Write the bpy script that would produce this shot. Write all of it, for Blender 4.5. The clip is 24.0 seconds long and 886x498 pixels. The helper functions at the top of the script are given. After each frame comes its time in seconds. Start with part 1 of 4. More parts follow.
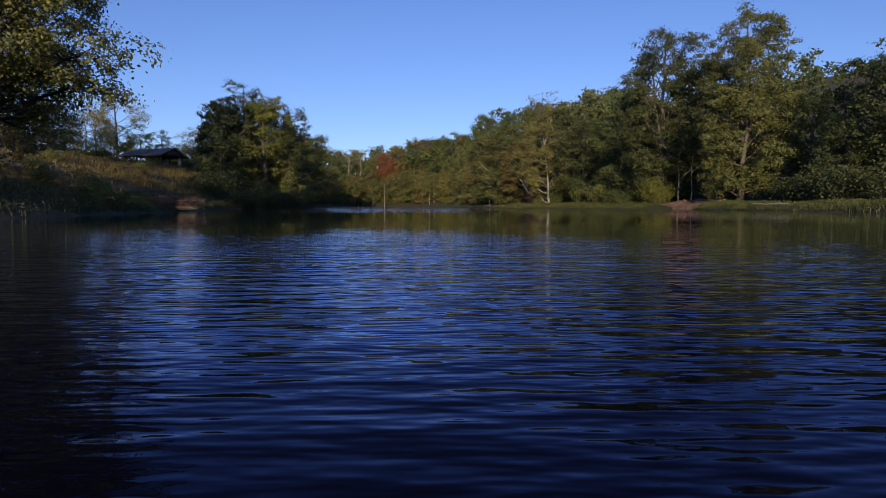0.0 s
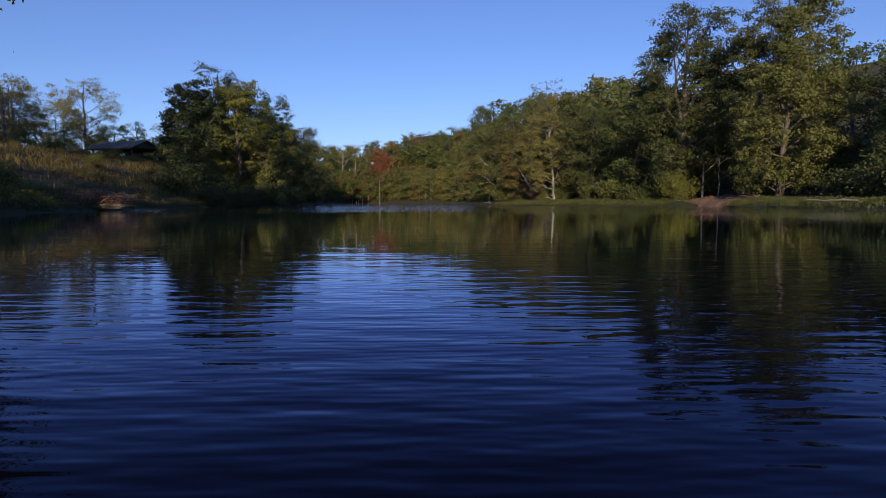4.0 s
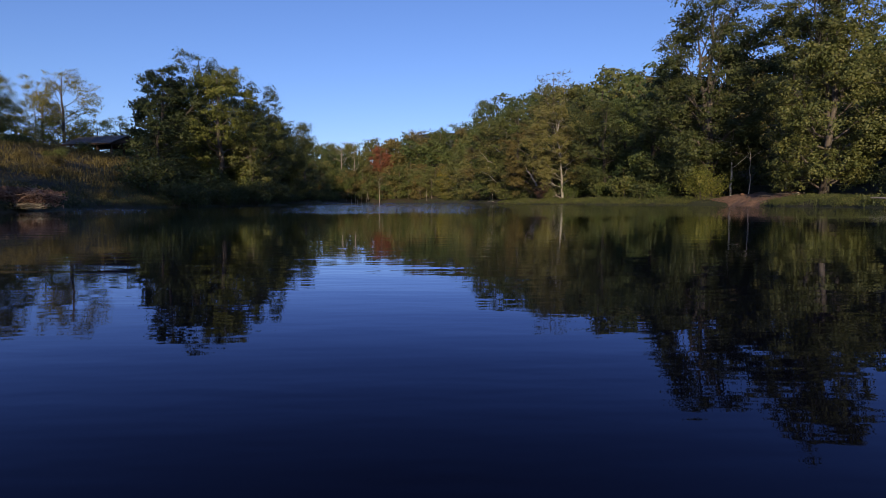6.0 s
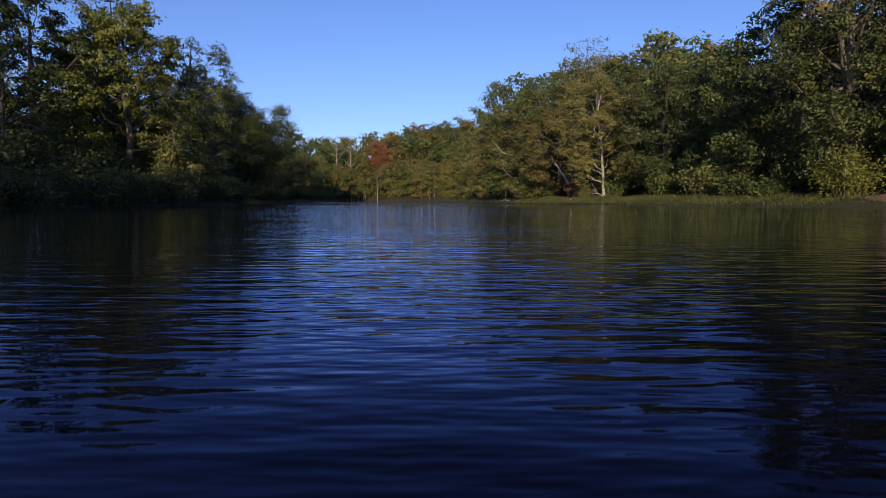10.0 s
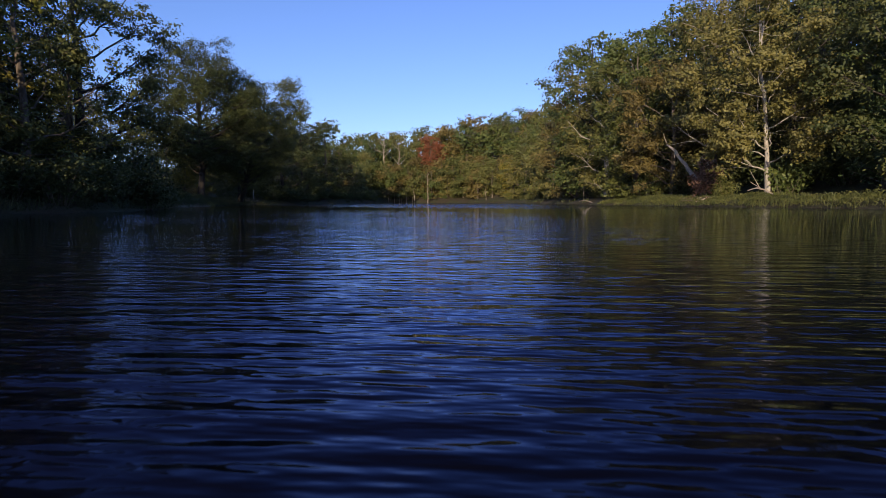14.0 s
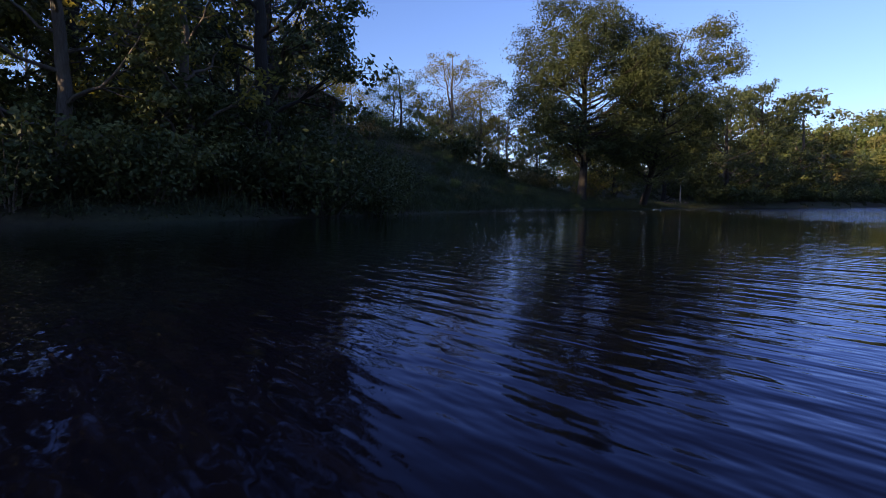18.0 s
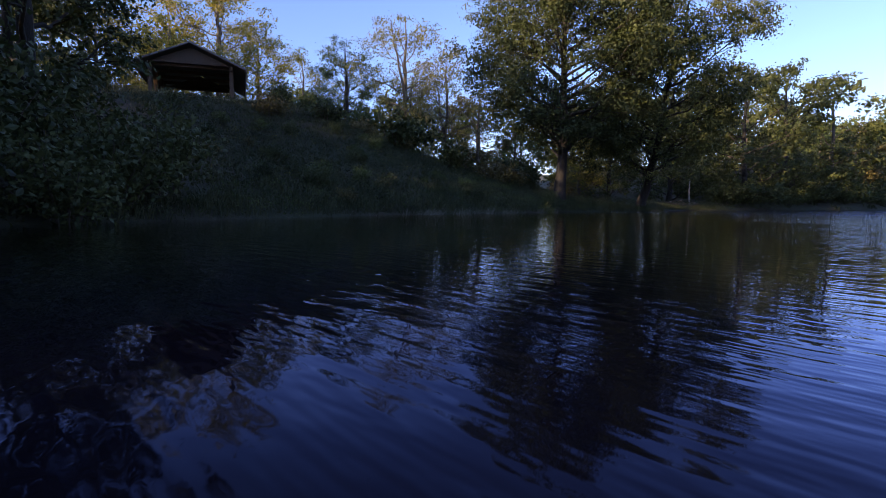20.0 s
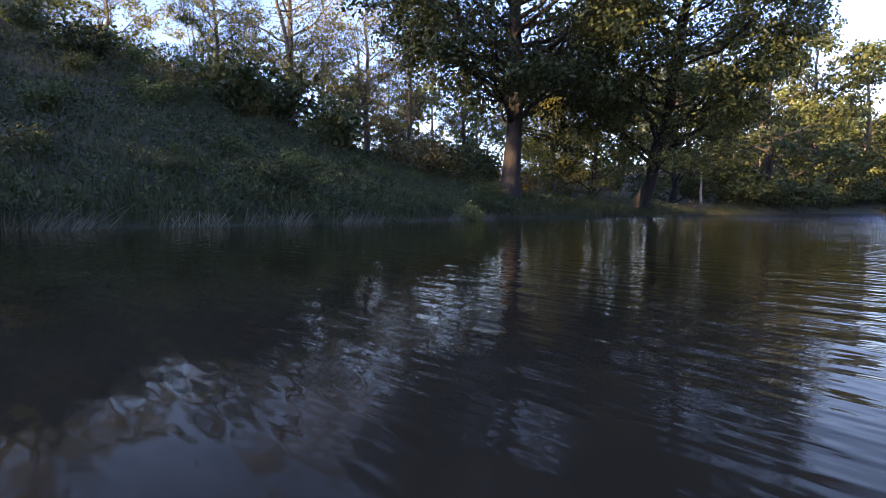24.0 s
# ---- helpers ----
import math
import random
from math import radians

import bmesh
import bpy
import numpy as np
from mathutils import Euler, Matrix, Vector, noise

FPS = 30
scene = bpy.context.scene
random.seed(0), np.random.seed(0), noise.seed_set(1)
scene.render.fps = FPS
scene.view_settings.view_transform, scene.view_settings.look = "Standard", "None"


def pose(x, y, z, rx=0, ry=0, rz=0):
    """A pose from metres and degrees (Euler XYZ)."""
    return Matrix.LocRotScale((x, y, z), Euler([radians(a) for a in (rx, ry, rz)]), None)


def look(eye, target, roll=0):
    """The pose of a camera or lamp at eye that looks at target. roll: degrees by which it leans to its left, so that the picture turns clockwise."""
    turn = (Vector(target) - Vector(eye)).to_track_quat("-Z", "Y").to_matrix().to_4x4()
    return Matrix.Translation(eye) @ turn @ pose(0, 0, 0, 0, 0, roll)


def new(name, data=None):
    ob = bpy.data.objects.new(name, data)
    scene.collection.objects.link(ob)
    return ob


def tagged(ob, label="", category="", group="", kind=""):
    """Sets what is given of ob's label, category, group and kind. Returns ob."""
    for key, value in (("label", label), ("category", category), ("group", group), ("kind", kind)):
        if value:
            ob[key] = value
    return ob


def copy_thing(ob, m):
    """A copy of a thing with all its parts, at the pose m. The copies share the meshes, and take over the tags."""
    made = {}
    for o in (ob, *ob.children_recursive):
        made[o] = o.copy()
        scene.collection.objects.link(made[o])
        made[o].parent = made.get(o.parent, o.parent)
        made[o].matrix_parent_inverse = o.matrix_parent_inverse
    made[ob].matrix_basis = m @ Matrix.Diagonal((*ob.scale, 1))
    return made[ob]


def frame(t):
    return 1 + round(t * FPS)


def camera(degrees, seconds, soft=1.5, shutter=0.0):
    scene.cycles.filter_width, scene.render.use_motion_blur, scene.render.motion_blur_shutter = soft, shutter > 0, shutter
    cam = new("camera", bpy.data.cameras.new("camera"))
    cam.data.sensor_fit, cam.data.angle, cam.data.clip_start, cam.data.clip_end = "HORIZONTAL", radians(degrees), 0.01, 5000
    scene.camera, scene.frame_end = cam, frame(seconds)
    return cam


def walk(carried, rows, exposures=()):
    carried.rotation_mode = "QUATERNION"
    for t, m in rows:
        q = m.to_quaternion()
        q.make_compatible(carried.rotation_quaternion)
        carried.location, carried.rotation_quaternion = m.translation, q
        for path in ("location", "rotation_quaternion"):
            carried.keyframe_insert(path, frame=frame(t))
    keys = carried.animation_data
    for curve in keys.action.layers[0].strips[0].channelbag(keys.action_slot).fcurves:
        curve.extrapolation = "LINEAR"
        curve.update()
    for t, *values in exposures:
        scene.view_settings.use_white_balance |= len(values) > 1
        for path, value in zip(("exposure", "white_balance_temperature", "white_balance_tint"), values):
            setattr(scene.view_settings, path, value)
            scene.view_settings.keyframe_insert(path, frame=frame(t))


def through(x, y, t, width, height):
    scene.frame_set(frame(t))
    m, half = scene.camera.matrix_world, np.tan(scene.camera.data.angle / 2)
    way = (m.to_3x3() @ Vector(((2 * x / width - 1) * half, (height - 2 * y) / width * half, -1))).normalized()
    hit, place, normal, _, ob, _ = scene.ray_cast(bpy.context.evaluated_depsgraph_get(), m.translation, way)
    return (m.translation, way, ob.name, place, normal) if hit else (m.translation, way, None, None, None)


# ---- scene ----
cam = camera(76.5, 24.0, 0.6, 0.04)
METRES, EYE, TILT, LEAN, TURN = 115.0, 0.42, -4.4, 0.0, 0.0
ROWS = [
    (0.0, 0.0, 0.0, 0.00000, -0.0, 0.0, 0.0),
    (0.5, 0.0001, 0.0056, 0.00043, -0.01, -0.05, 0.02),
    (1.0, -0.0002, 0.0129, 0.00099, -0.29, -0.1, 0.01),
    (1.5, 0.0, 0.021, 0.00162, -0.39, -0.1, 0.05),
    (2.0, 0.0003, 0.03, 0.00231, -0.4, -0.15, 0.05),
    (2.5, 0.0006, 0.0395, 0.00304, -0.37, -0.2, 0.08),
    (4.5, 0.0027, 0.0819, 0.00630, -0.17, -0.32, 0.09),
    (5.0, 0.003, 0.0946, 0.00728, -0.12, -0.35, 0.11),
    (5.5, 0.0031, 0.1083, 0.00833, -0.11, -0.38, 0.11),
    (6.0, 0.0029, 0.1232, 0.00948, -0.09, -0.41, 0.12),
    (6.5, 0.003, 0.1395, 0.01073, -0.02, -0.44, 0.09),
    (7.0, 0.0028, 0.1571, 0.01209, -0.01, -0.48, 0.09),
    (7.5, 0.0027, 0.1764, 0.01357, 0.03, -0.48, 0.08),
    (8.0, 0.0023, 0.1975, 0.01520, 0.05, -0.51, -0.0),
    (8.5, 0.0018, 0.2202, 0.01694, 0.09, -0.51, 0.01),
    (9.0, 0.0009, 0.2445, 0.01881, 0.12, -0.53, -0.02),
    (9.5, 0.0001, 0.2703, 0.02080, 0.15, -0.52, -0.02),
    (10.0, -0.001, 0.2965, 0.02281, 0.17, -0.52, -0.01),
    (10.5, -0.0018, 0.3239, 0.02492, 0.18, -0.49, -0.05),
    (12.5, -0.0029, 0.4356, 0.03352, 0.64, -0.46, 0.07),
    (13.0, -0.0018, 0.4631, 0.03563, 1.91, -0.46, 0.03),
    (13.5, 0.0, 0.4906, 0.03775, 3.68, -0.44, -0.1),
    (14.0, 0.0015, 0.5183, 0.03988, 6.24, -0.42, -0.29),
    (14.5, 0.0022, 0.5463, 0.04204, 10.14, -0.44, -0.55),
    (15.0, 0.004, 0.5734, 0.04412, 16.47, -0.52, -1.07),
    (15.5, 0.0022, 0.601, 0.04624, 24.32, -0.65, -1.65),
    (16.0, -0.001, 0.6284, 0.04835, 32.59, -0.81, -2.07),
    (16.5, -0.0041, 0.6545, 0.05036, 41.36, -1.15, -2.67),
    (17.0, -0.0092, 0.6804, 0.05235, 49.35, -1.56, -3.09),
    (17.5, -0.0161, 0.7028, 0.05408, 51.7, -1.7, -3.28),
    (19.5, -0.0632, 0.8008, 0.06162, 53.44, -1.82, -3.76),
    (20.0, -0.0799, 0.8263, 0.06358, 53.38, -1.8, -3.78),
    (20.5, -0.0953, 0.8488, 0.06518, 53.38, -1.74, -3.77),
    (21.0, -0.1118, 0.8724, 0.06687, 53.4, -1.69, -3.74),
    (21.5, -0.1287, 0.8949, 0.06847, 52.6, -1.53, -3.61),
    (22.0, -0.145, 0.9164, 0.06999, 52.09, -1.37, -3.53),
    (22.5, -0.1594, 0.9355, 0.07131, 52.02, -1.24, -3.53),
    (23.0, -0.167, 0.9459, 0.07195, 51.91, -1.18, -3.42),
    (23.5, -0.1693, 0.9488, 0.07203, 51.97, -1.13, -3.38),
    (24.0, -0.1701, 0.9495, 0.07193, 52.38, -1.15, -3.45),
]
EXPOSURE = [(0.0, -0.25, 6500, 10), (10.0, -0.1, 6500, 10), (14.0, 0.1, 6600, 12), (16.0, 0.2, 6800, 12), (17.0, 0.4, 7000, 12), (20.0, 1.12, 7500, 16), (22.5, 1.8, 8300, 20), (24.0, 2.35, 8600, 20)]
walk(cam, [(t, pose(0, 0, EYE, TILT, LEAN, TURN) @ pose(METRES * x, METRES * y, METRES * z, 90 + pitch, roll, yaw)) for t, x, y, z, yaw, pitch, roll in ROWS], EXPOSURE)

# ---- light ----
SUN_AZ, SUN_EL = radians(185.5), radians(12.5)
world = bpy.data.worlds.new("world")
scene.world = world
world.use_nodes = True
wn, wl = world.node_tree.nodes, world.node_tree.links
sky = wn.new("ShaderNodeTexSky")
sky.sky_type = "NISHITA"
sky.sun_disc = False
sky.sun_elevation, sky.sun_rotation = SUN_EL, SUN_AZ
sky.air_density, sky.dust_density, sky.ozone_density = 1.0, 0.3, 2.5
tint = wn.new("ShaderNodeMixRGB")
tint.blend_type = "MULTIPLY"
tint.inputs[0].default_value, tint.inputs[2].default_value = 1.0, (0.84, 0.925, 1.40, 1)
wl.new(sky.outputs[0], tint.inputs[1])
wl.new(tint.outputs[0], wn["Background"].inputs[0])
wn["Background"].inputs[1].default_value = 0.14
sun = new("sun", bpy.data.lights.new("sun", "SUN"))
sun.data.energy, sun.data.angle, sun.data.color = 5.0, radians(0.6), (1.0, 0.80, 0.56)
to_sun = Vector((math.sin(SUN_AZ) * math.cos(SUN_EL), math.cos(SUN_AZ) * math.cos(SUN_EL), math.sin(SUN_EL)))
sun.matrix_world = look(to_sun * 300, (0, 0, 0))


# ---- materials ----
def material(name, rough=0.8):
    m = bpy.data.materials.new(name)
    m.use_nodes = True
    n, l = m.node_tree.nodes, m.node_tree.links
    b = n["Principled BSDF"]
    b.inputs["Roughness"].default_value = rough
    return m, n, l, b


def ramp_of(n, stops):
    r = n.new("ShaderNodeValToRGB")
    e = r.color_ramp.elements
    while len(e) < len(stops):
        e.new(0.5)
    for q, (p, c) in zip(e, stops):
        q.position, q.color = p, (*c, 1)
    return r


def noise_of(n, l, scale, detail=4.0, rough=0.6, stretch=None):
    c = n.new("ShaderNodeNewGeometry")
    t = n.new("ShaderNodeTexNoise")
    t.inputs["Scale"].default_value, t.inputs["Detail"].default_value, t.inputs["Roughness"].default_value = scale, detail, rough
    if stretch:
        mp = n.new("ShaderNodeMapping")
        mp.inputs["Scale"].default_value = stretch
        l.new(c.outputs["Position"], mp.inputs["Vector"])
        l.new(mp.outputs[0], t.inputs["Vector"])
    else:
        l.new(c.outputs["Position"], t.inputs["Vector"])
    return t


def bump_of(n, l, height, strength, distance, normal_to):
    b = n.new("ShaderNodeBump")
    b.inputs["Strength"].default_value, b.inputs["Distance"].default_value = strength, distance
    l.new(height, b.inputs["Height"])
    l.new(b.outputs[0], normal_to)
    return b


def surface(name, stops, scale=2.0, fine=25.0, rough=0.85, relief=0.03, stretch=None):
    """A rough natural surface: broad patches broken by fine grain, with relief."""
    m, n, l, b = material(name, rough)
    big, small = noise_of(n, l, scale, 5.0, 0.65, stretch), noise_of(n, l, fine, 3.0, 0.7, stretch)
    mix = n.new("ShaderNodeMath")
    mix.operation = "MULTIPLY_ADD"
    mix.inputs[1].default_value = 0.55
    l.new(small.outputs[0], mix.inputs[0])
    half = n.new("ShaderNodeMath")
    half.operation = "MULTIPLY"
    half.inputs[1].default_value = 0.55
    l.new(big.outputs[0], half.inputs[0])
    l.new(half.outputs[0], mix.inputs[2])
    r = ramp_of(n, stops)
    l.new(mix.outputs[0], r.inputs[0])
    l.new(r.outputs[0], b.inputs["Base Color"])
    bump_of(n, l, small.outputs[0], 0.7, relief, b.inputs["Normal"])
    return m


def leafage(name, dark, mid, light, through=0.22):
    """Leaves: each its own shade, broad drifts of tone across the crown, light coming through the blade."""
    m, n, l, b = material(name, 0.55)
    g, o = n.new("ShaderNodeNewGeometry"), n.new("ShaderNodeObjectInfo")
    drift = noise_of(n, l, 0.8, 3.0, 0.6)
    a = n.new("ShaderNodeMath")
    a.operation = "MULTIPLY_ADD"
    a.inputs[1].default_value = 0.45
    l.new(g.outputs["Random Per Island"], a.inputs[0])
    d = n.new("ShaderNodeMath")
    d.operation = "MULTIPLY_ADD"
    d.inputs[1].default_value = 1.3
    d.inputs[2].default_value = -0.38
    l.new(drift.outputs[0], d.inputs[0])
    l.new(d.outputs[0], a.inputs[2])
    e = n.new("ShaderNodeMath")
    e.operation = "MULTIPLY_ADD"
    e.inputs[1].default_value = 0.25
    l.new(o.outputs["Random"], e.inputs[0])
    l.new(a.outputs[0], e.inputs[2])
    r = ramp_of(n, [(0.15, dark), (0.55, mid), (1.0, light)])
    l.new(e.outputs[0], r.inputs[0])
    l.new(r.outputs[0], b.inputs["Base Color"])
    b.inputs["Specular IOR Level"].default_value = 0.35
    tr = n.new("ShaderNodeBsdfTranslucent")
    l.new(r.outputs[0], tr.inputs[0])
    mx = n.new("ShaderNodeMixShader")
    mx.inputs[0].default_value = through
    l.new(b.outputs[0], mx.inputs[1])
    l.new(tr.outputs[0], mx.inputs[2])
    l.new(mx.outputs[0], n["Material Output"].inputs[0])
    return m


LEAF_OLIVE = leafage("olive_leaves", (0.036, 0.050, 0.013), (0.096, 0.112, 0.029), (0.20, 0.195, 0.06))
LEAF_DARK = leafage("dark_green_leaves", (0.024, 0.036, 0.012), (0.060, 0.078, 0.024), (0.12, 0.13, 0.042), 0.26)
LEAF_GREEN = leafage("green_leaves", (0.030, 0.050, 0.013), (0.080, 0.110, 0.030), (0.16, 0.18, 0.05))
LEAF_YELLOW = leafage("yellowing_leaves", (0.06, 0.065, 0.012), (0.18, 0.17, 0.03), (0.40, 0.33, 0.06), 0.35)
LEAF_LIME = leafage("yellow_green_leaves", (0.05, 0.065, 0.013), (0.145, 0.16, 0.032), (0.29, 0.28, 0.065), 0.32)
LEAF_PALE = leafage("pale_olive_leaves", (0.06, 0.062, 0.018), (0.15, 0.145, 0.042), (0.27, 0.24, 0.08), 0.3)
LEAF_BROWN = leafage("browning_leaves", (0.058, 0.048, 0.016), (0.135, 0.108, 0.034), (0.23, 0.18, 0.06))
LEAF_RED = leafage("red_autumn_leaves", (0.10, 0.035, 0.018), (0.22, 0.075, 0.035), (0.32, 0.13, 0.06))
LEAF_CEDAR = leafage("cedar_needles", (0.018, 0.032, 0.012), (0.05, 0.08, 0.025), (0.10, 0.13, 0.04), 0.15)
LEAF_WEED = leafage("bank_weeds", (0.020, 0.030, 0.010), (0.054, 0.068, 0.025), (0.115, 0.115, 0.048), 0.22)
LEAF_REED = leafage("pale_reed_stalks", (0.09, 0.075, 0.05), (0.20, 0.175, 0.125), (0.40, 0.36, 0.28), 0.1)
LEAF_DEAD = leafage("dead_red_leaves", (0.07, 0.035, 0.022), (0.16, 0.085, 0.055), (0.30, 0.18, 0.12), 0.2)
BARK = surface("grey_brown_bark", [(0.3, (0.05, 0.04, 0.03)), (0.7, (0.17, 0.14, 0.11))], 3, 18, 0.9, 0.05, (1, 1, 0.25))
BARK_DARK = surface("dark_oak_bark", [(0.3, (0.014, 0.011, 0.009)), (0.7, (0.052, 0.043, 0.034))], 3, 16, 0.9, 0.06, (1, 1, 0.2))
BARK_PALE = surface("pale_sycamore_bark", [(0.35, (0.13, 0.11, 0.085)), (0.5, (0.30, 0.27, 0.22)), (0.65, (0.46, 0.42, 0.36))], 1.6, 14, 0.8, 0.02, (1, 1, 0.4))
DEADWOOD = surface("weathered_deadwood", [(0.3, (0.16, 0.12, 0.09)), (0.7, (0.42, 0.36, 0.29))], 2, 22, 0.9, 0.02, (1, 1, 0.3))
BRUSHWOOD = surface("cut_brushwood", [(0.3, (0.13, 0.075, 0.055)), (0.7, (0.40, 0.26, 0.19))], 4, 25, 0.9, 0.02)
EARTH = surface("bare_red_earth", [(0.3, (0.085, 0.045, 0.026)), (0.5, (0.19, 0.105, 0.062)), (0.72, (0.34, 0.205, 0.13))], 1.6, 11, 0.95, 0.06)
STONE = surface("pale_bank_stone", [(0.3, (0.30, 0.22, 0.16)), (0.7, (0.55, 0.45, 0.36))], 2, 20, 0.9, 0.03)
ROOFING = surface("grey_metal_roofing", [(0.3, (0.07, 0.065, 0.065)), (0.7, (0.14, 0.13, 0.125))], 0.8, 12, 0.6, 0.004)
TIMBER = surface("brown_stained_timber", [(0.3, (0.05, 0.030, 0.018)), (0.7, (0.12, 0.07, 0.042))], 2, 30, 0.75, 0.006, (1, 1, 0.2))
CONCRETE = surface("pavilion_concrete", [(0.3, (0.28, 0.26, 0.23)), (0.7, (0.42, 0.40, 0.36))], 1, 20, 0.9, 0.01)


def ground_material():
    m, n, l, b = material("ground_cover", 0.95)
    big, small = noise_of(n, l, 0.10, 5, 0.6), noise_of(n, l, 3.0, 6, 0.75)
    r1 = ramp_of(n, [(0.3, (0.022, 0.018, 0.009)), (0.55, (0.052, 0.040, 0.018)), (0.8, (0.105, 0.08, 0.038))])
    r2 = ramp_of(n, [(0.3, (0.020, 0.026, 0.008)), (0.6, (0.046, 0.05, 0.017)), (0.85, (0.09, 0.085, 0.035))])
    l.new(small.outputs[0], r1.inputs[0])
    l.new(small.outputs[0], r2.inputs[0])
    st = n.new("ShaderNodeValToRGB")
    st.color_ramp.elements[0].position, st.color_ramp.elements[1].position = 0.42, 0.58
    l.new(big.outputs[0], st.inputs[0])
    mx = n.new("ShaderNodeMixRGB")
    l.new(st.outputs[0], mx.inputs[0])
    l.new(r1.outputs[0], mx.inputs[1])
    l.new(r2.outputs[0], mx.inputs[2])
    l.new(mx.outputs[0], b.inputs["Base Color"])
    bump_of(n, l, small.outputs[0], 0.9, 0.12, b.inputs["Normal"])
    return m


def water_material():
    """Murky lake water: dark body, mirror gloss, ripples in wind patches with a calm belt."""
    m, n, l, b = material("lake_water", 0.03)
    depth = n.new("ShaderNodeAttribute")
    depth.attribute_name = "shallow"
    stir = n.new("ShaderNodeAttribute")
    stir.attribute_name = "ruffle"
    body = ramp_of(n, [(0.0, (0.0030, 0.0032, 0.0062)), (0.45, (0.0095, 0.0070, 0.0038)), (1.0, (0.0170, 0.0120, 0.0064))])
    l.new(depth.outputs["Fac"], body.inputs[0])
    mud = n.new("ShaderNodeMixRGB")
    mud.inputs[2].default_value = (0.031, 0.0235, 0.0150, 1)
    l.new(stir.outputs["Fac"], mud.inputs[0])
    l.new(body.outputs[0], mud.inputs[1])
    l.new(mud.outputs[0], b.inputs["Base Color"])
    b.inputs["Specular IOR Level"].default_value = 0.0
    gloss = n.new("ShaderNodeBsdfGlossy")
    fres = n.new("ShaderNodeFresnel")
    fres.inputs["IOR"].default_value = 1.19
    steep = n.new("ShaderNodeMath")
    steep.operation = "POWER"
    steep.inputs[1].default_value = 1.3
    l.new(fres.outputs[0], steep.inputs[0])
    gain = n.new("ShaderNodeMath")
    gain.operation, gain.use_clamp = "MULTIPLY", True
    gain.inputs[1].default_value = 1.75
    l.new(steep.outputs[0], gain.inputs[0])
    sheen = ramp_of(n, [(0.0, (0.50, 0.57, 1.0)), (0.55, (0.70, 0.75, 1.0)), (1.0, (0.88, 0.92, 1.0))])
    l.new(gain.outputs[0], sheen.inputs[0])
    silt = n.new("ShaderNodeMixRGB")
    silt.inputs[2].default_value = (0.84, 0.78, 0.68, 1)
    l.new(depth.outputs["Fac"], silt.inputs[0])
    l.new(sheen.outputs[0], silt.inputs[1])
    l.new(silt.outputs[0], gloss.inputs["Color"])
    both = n.new("ShaderNodeMixShader")
    l.new(gain.outputs[0], both.inputs[0])
    l.new(b.outputs[0], both.inputs[1])
    l.new(gloss.outputs[0], both.inputs[2])
    l.new(both.outputs[0], n["Material Output"].inputs[0])
    # wind strength along the lake: fresh by the near end, a calm belt, fresh again further up
    wind = n.new("ShaderNodeAttribute")
    wind.attribute_name = "wind"

    def times(a, k, plus=None):
        q = n.new("ShaderNodeMath")
        q.operation = "MULTIPLY_ADD"
        for socket, value in zip(q.inputs, (a, k, 0.0 if plus is None else plus)):
            if isinstance(value, float):
                socket.default_value = value
            else:
                l.new(value, socket)
        return q.outputs[0]

    # long-crested ripples lying across the lake, a second set at an angle, and fine chop that only wind raises
    swell = noise_of(n, l, 1.0, 1.5, 0.4, (0.62, 2.7, 1.0))
    cross = noise_of(n, l, 1.0, 2.0, 0.5, (2.3, 8.6, 1.0))
    chop = noise_of(n, l, 1.0, 2.0, 0.5, (4.5, 14.0, 1.0))
    swell.inputs["Distortion"].default_value = 0.25
    for tex, turn in ((swell, 0.10), (cross, -0.22), (chop, 0.05)):
        tex.inputs["Vector"].links[0].from_node.inputs["Rotation"].default_value = (0, 0, turn)
    gust = noise_of(n, l, 0.16, 2.0, 0.5, (1.0, 1.6, 1.0))
    gr = n.new("ShaderNodeMapRange")
    gr.inputs["From Min"].default_value, gr.inputs["From Max"].default_value = 0.35, 0.65
    gr.inputs["To Min"].default_value, gr.inputs["To Max"].default_value = 0.55, 1.0
    l.new(gust.outputs[0], gr.inputs["Value"])
    f = times(wind.outputs["Fac"], gr.outputs[0])
    fine = times(f, 0.30, times(stir.outputs["Fac"], 0.10))
    broad = n.new("ShaderNodeMapRange")
    broad.inputs["From Min"].default_value, broad.inputs["From Max"].default_value = 0.04, 0.10
    broad.inputs["To Min"].default_value, broad.inputs["To Max"].default_value = 1.0, 0.10
    l.new(f, broad.inputs["Value"])
    height = times(swell.outputs[0], broad.outputs[0], times(cross.outputs[0], 0.42, times(chop.outputs[0], fine)))
    blur = n.new("ShaderNodeMapRange")
    blur.inputs["To Min"].default_value, blur.inputs["To Max"].default_value = 0.008, 0.03
    l.new(f, blur.inputs["Value"])
    l.new(times(stir.outputs["Fac"], 0.04, blur.outputs[0]), gloss.inputs["Roughness"])
    bp = n.new("ShaderNodeBump")
    bp.inputs["Distance"].default_value = 0.11
    l.new(f, bp.inputs["Strength"])
    l.new(height, bp.inputs["Height"])
    for socket in (b.inputs["Normal"], gloss.inputs["Normal"], fres.inputs["Normal"]):
        l.new(bp.outputs[0], socket)
    return m


GROUND, WATER = ground_material(), water_material()


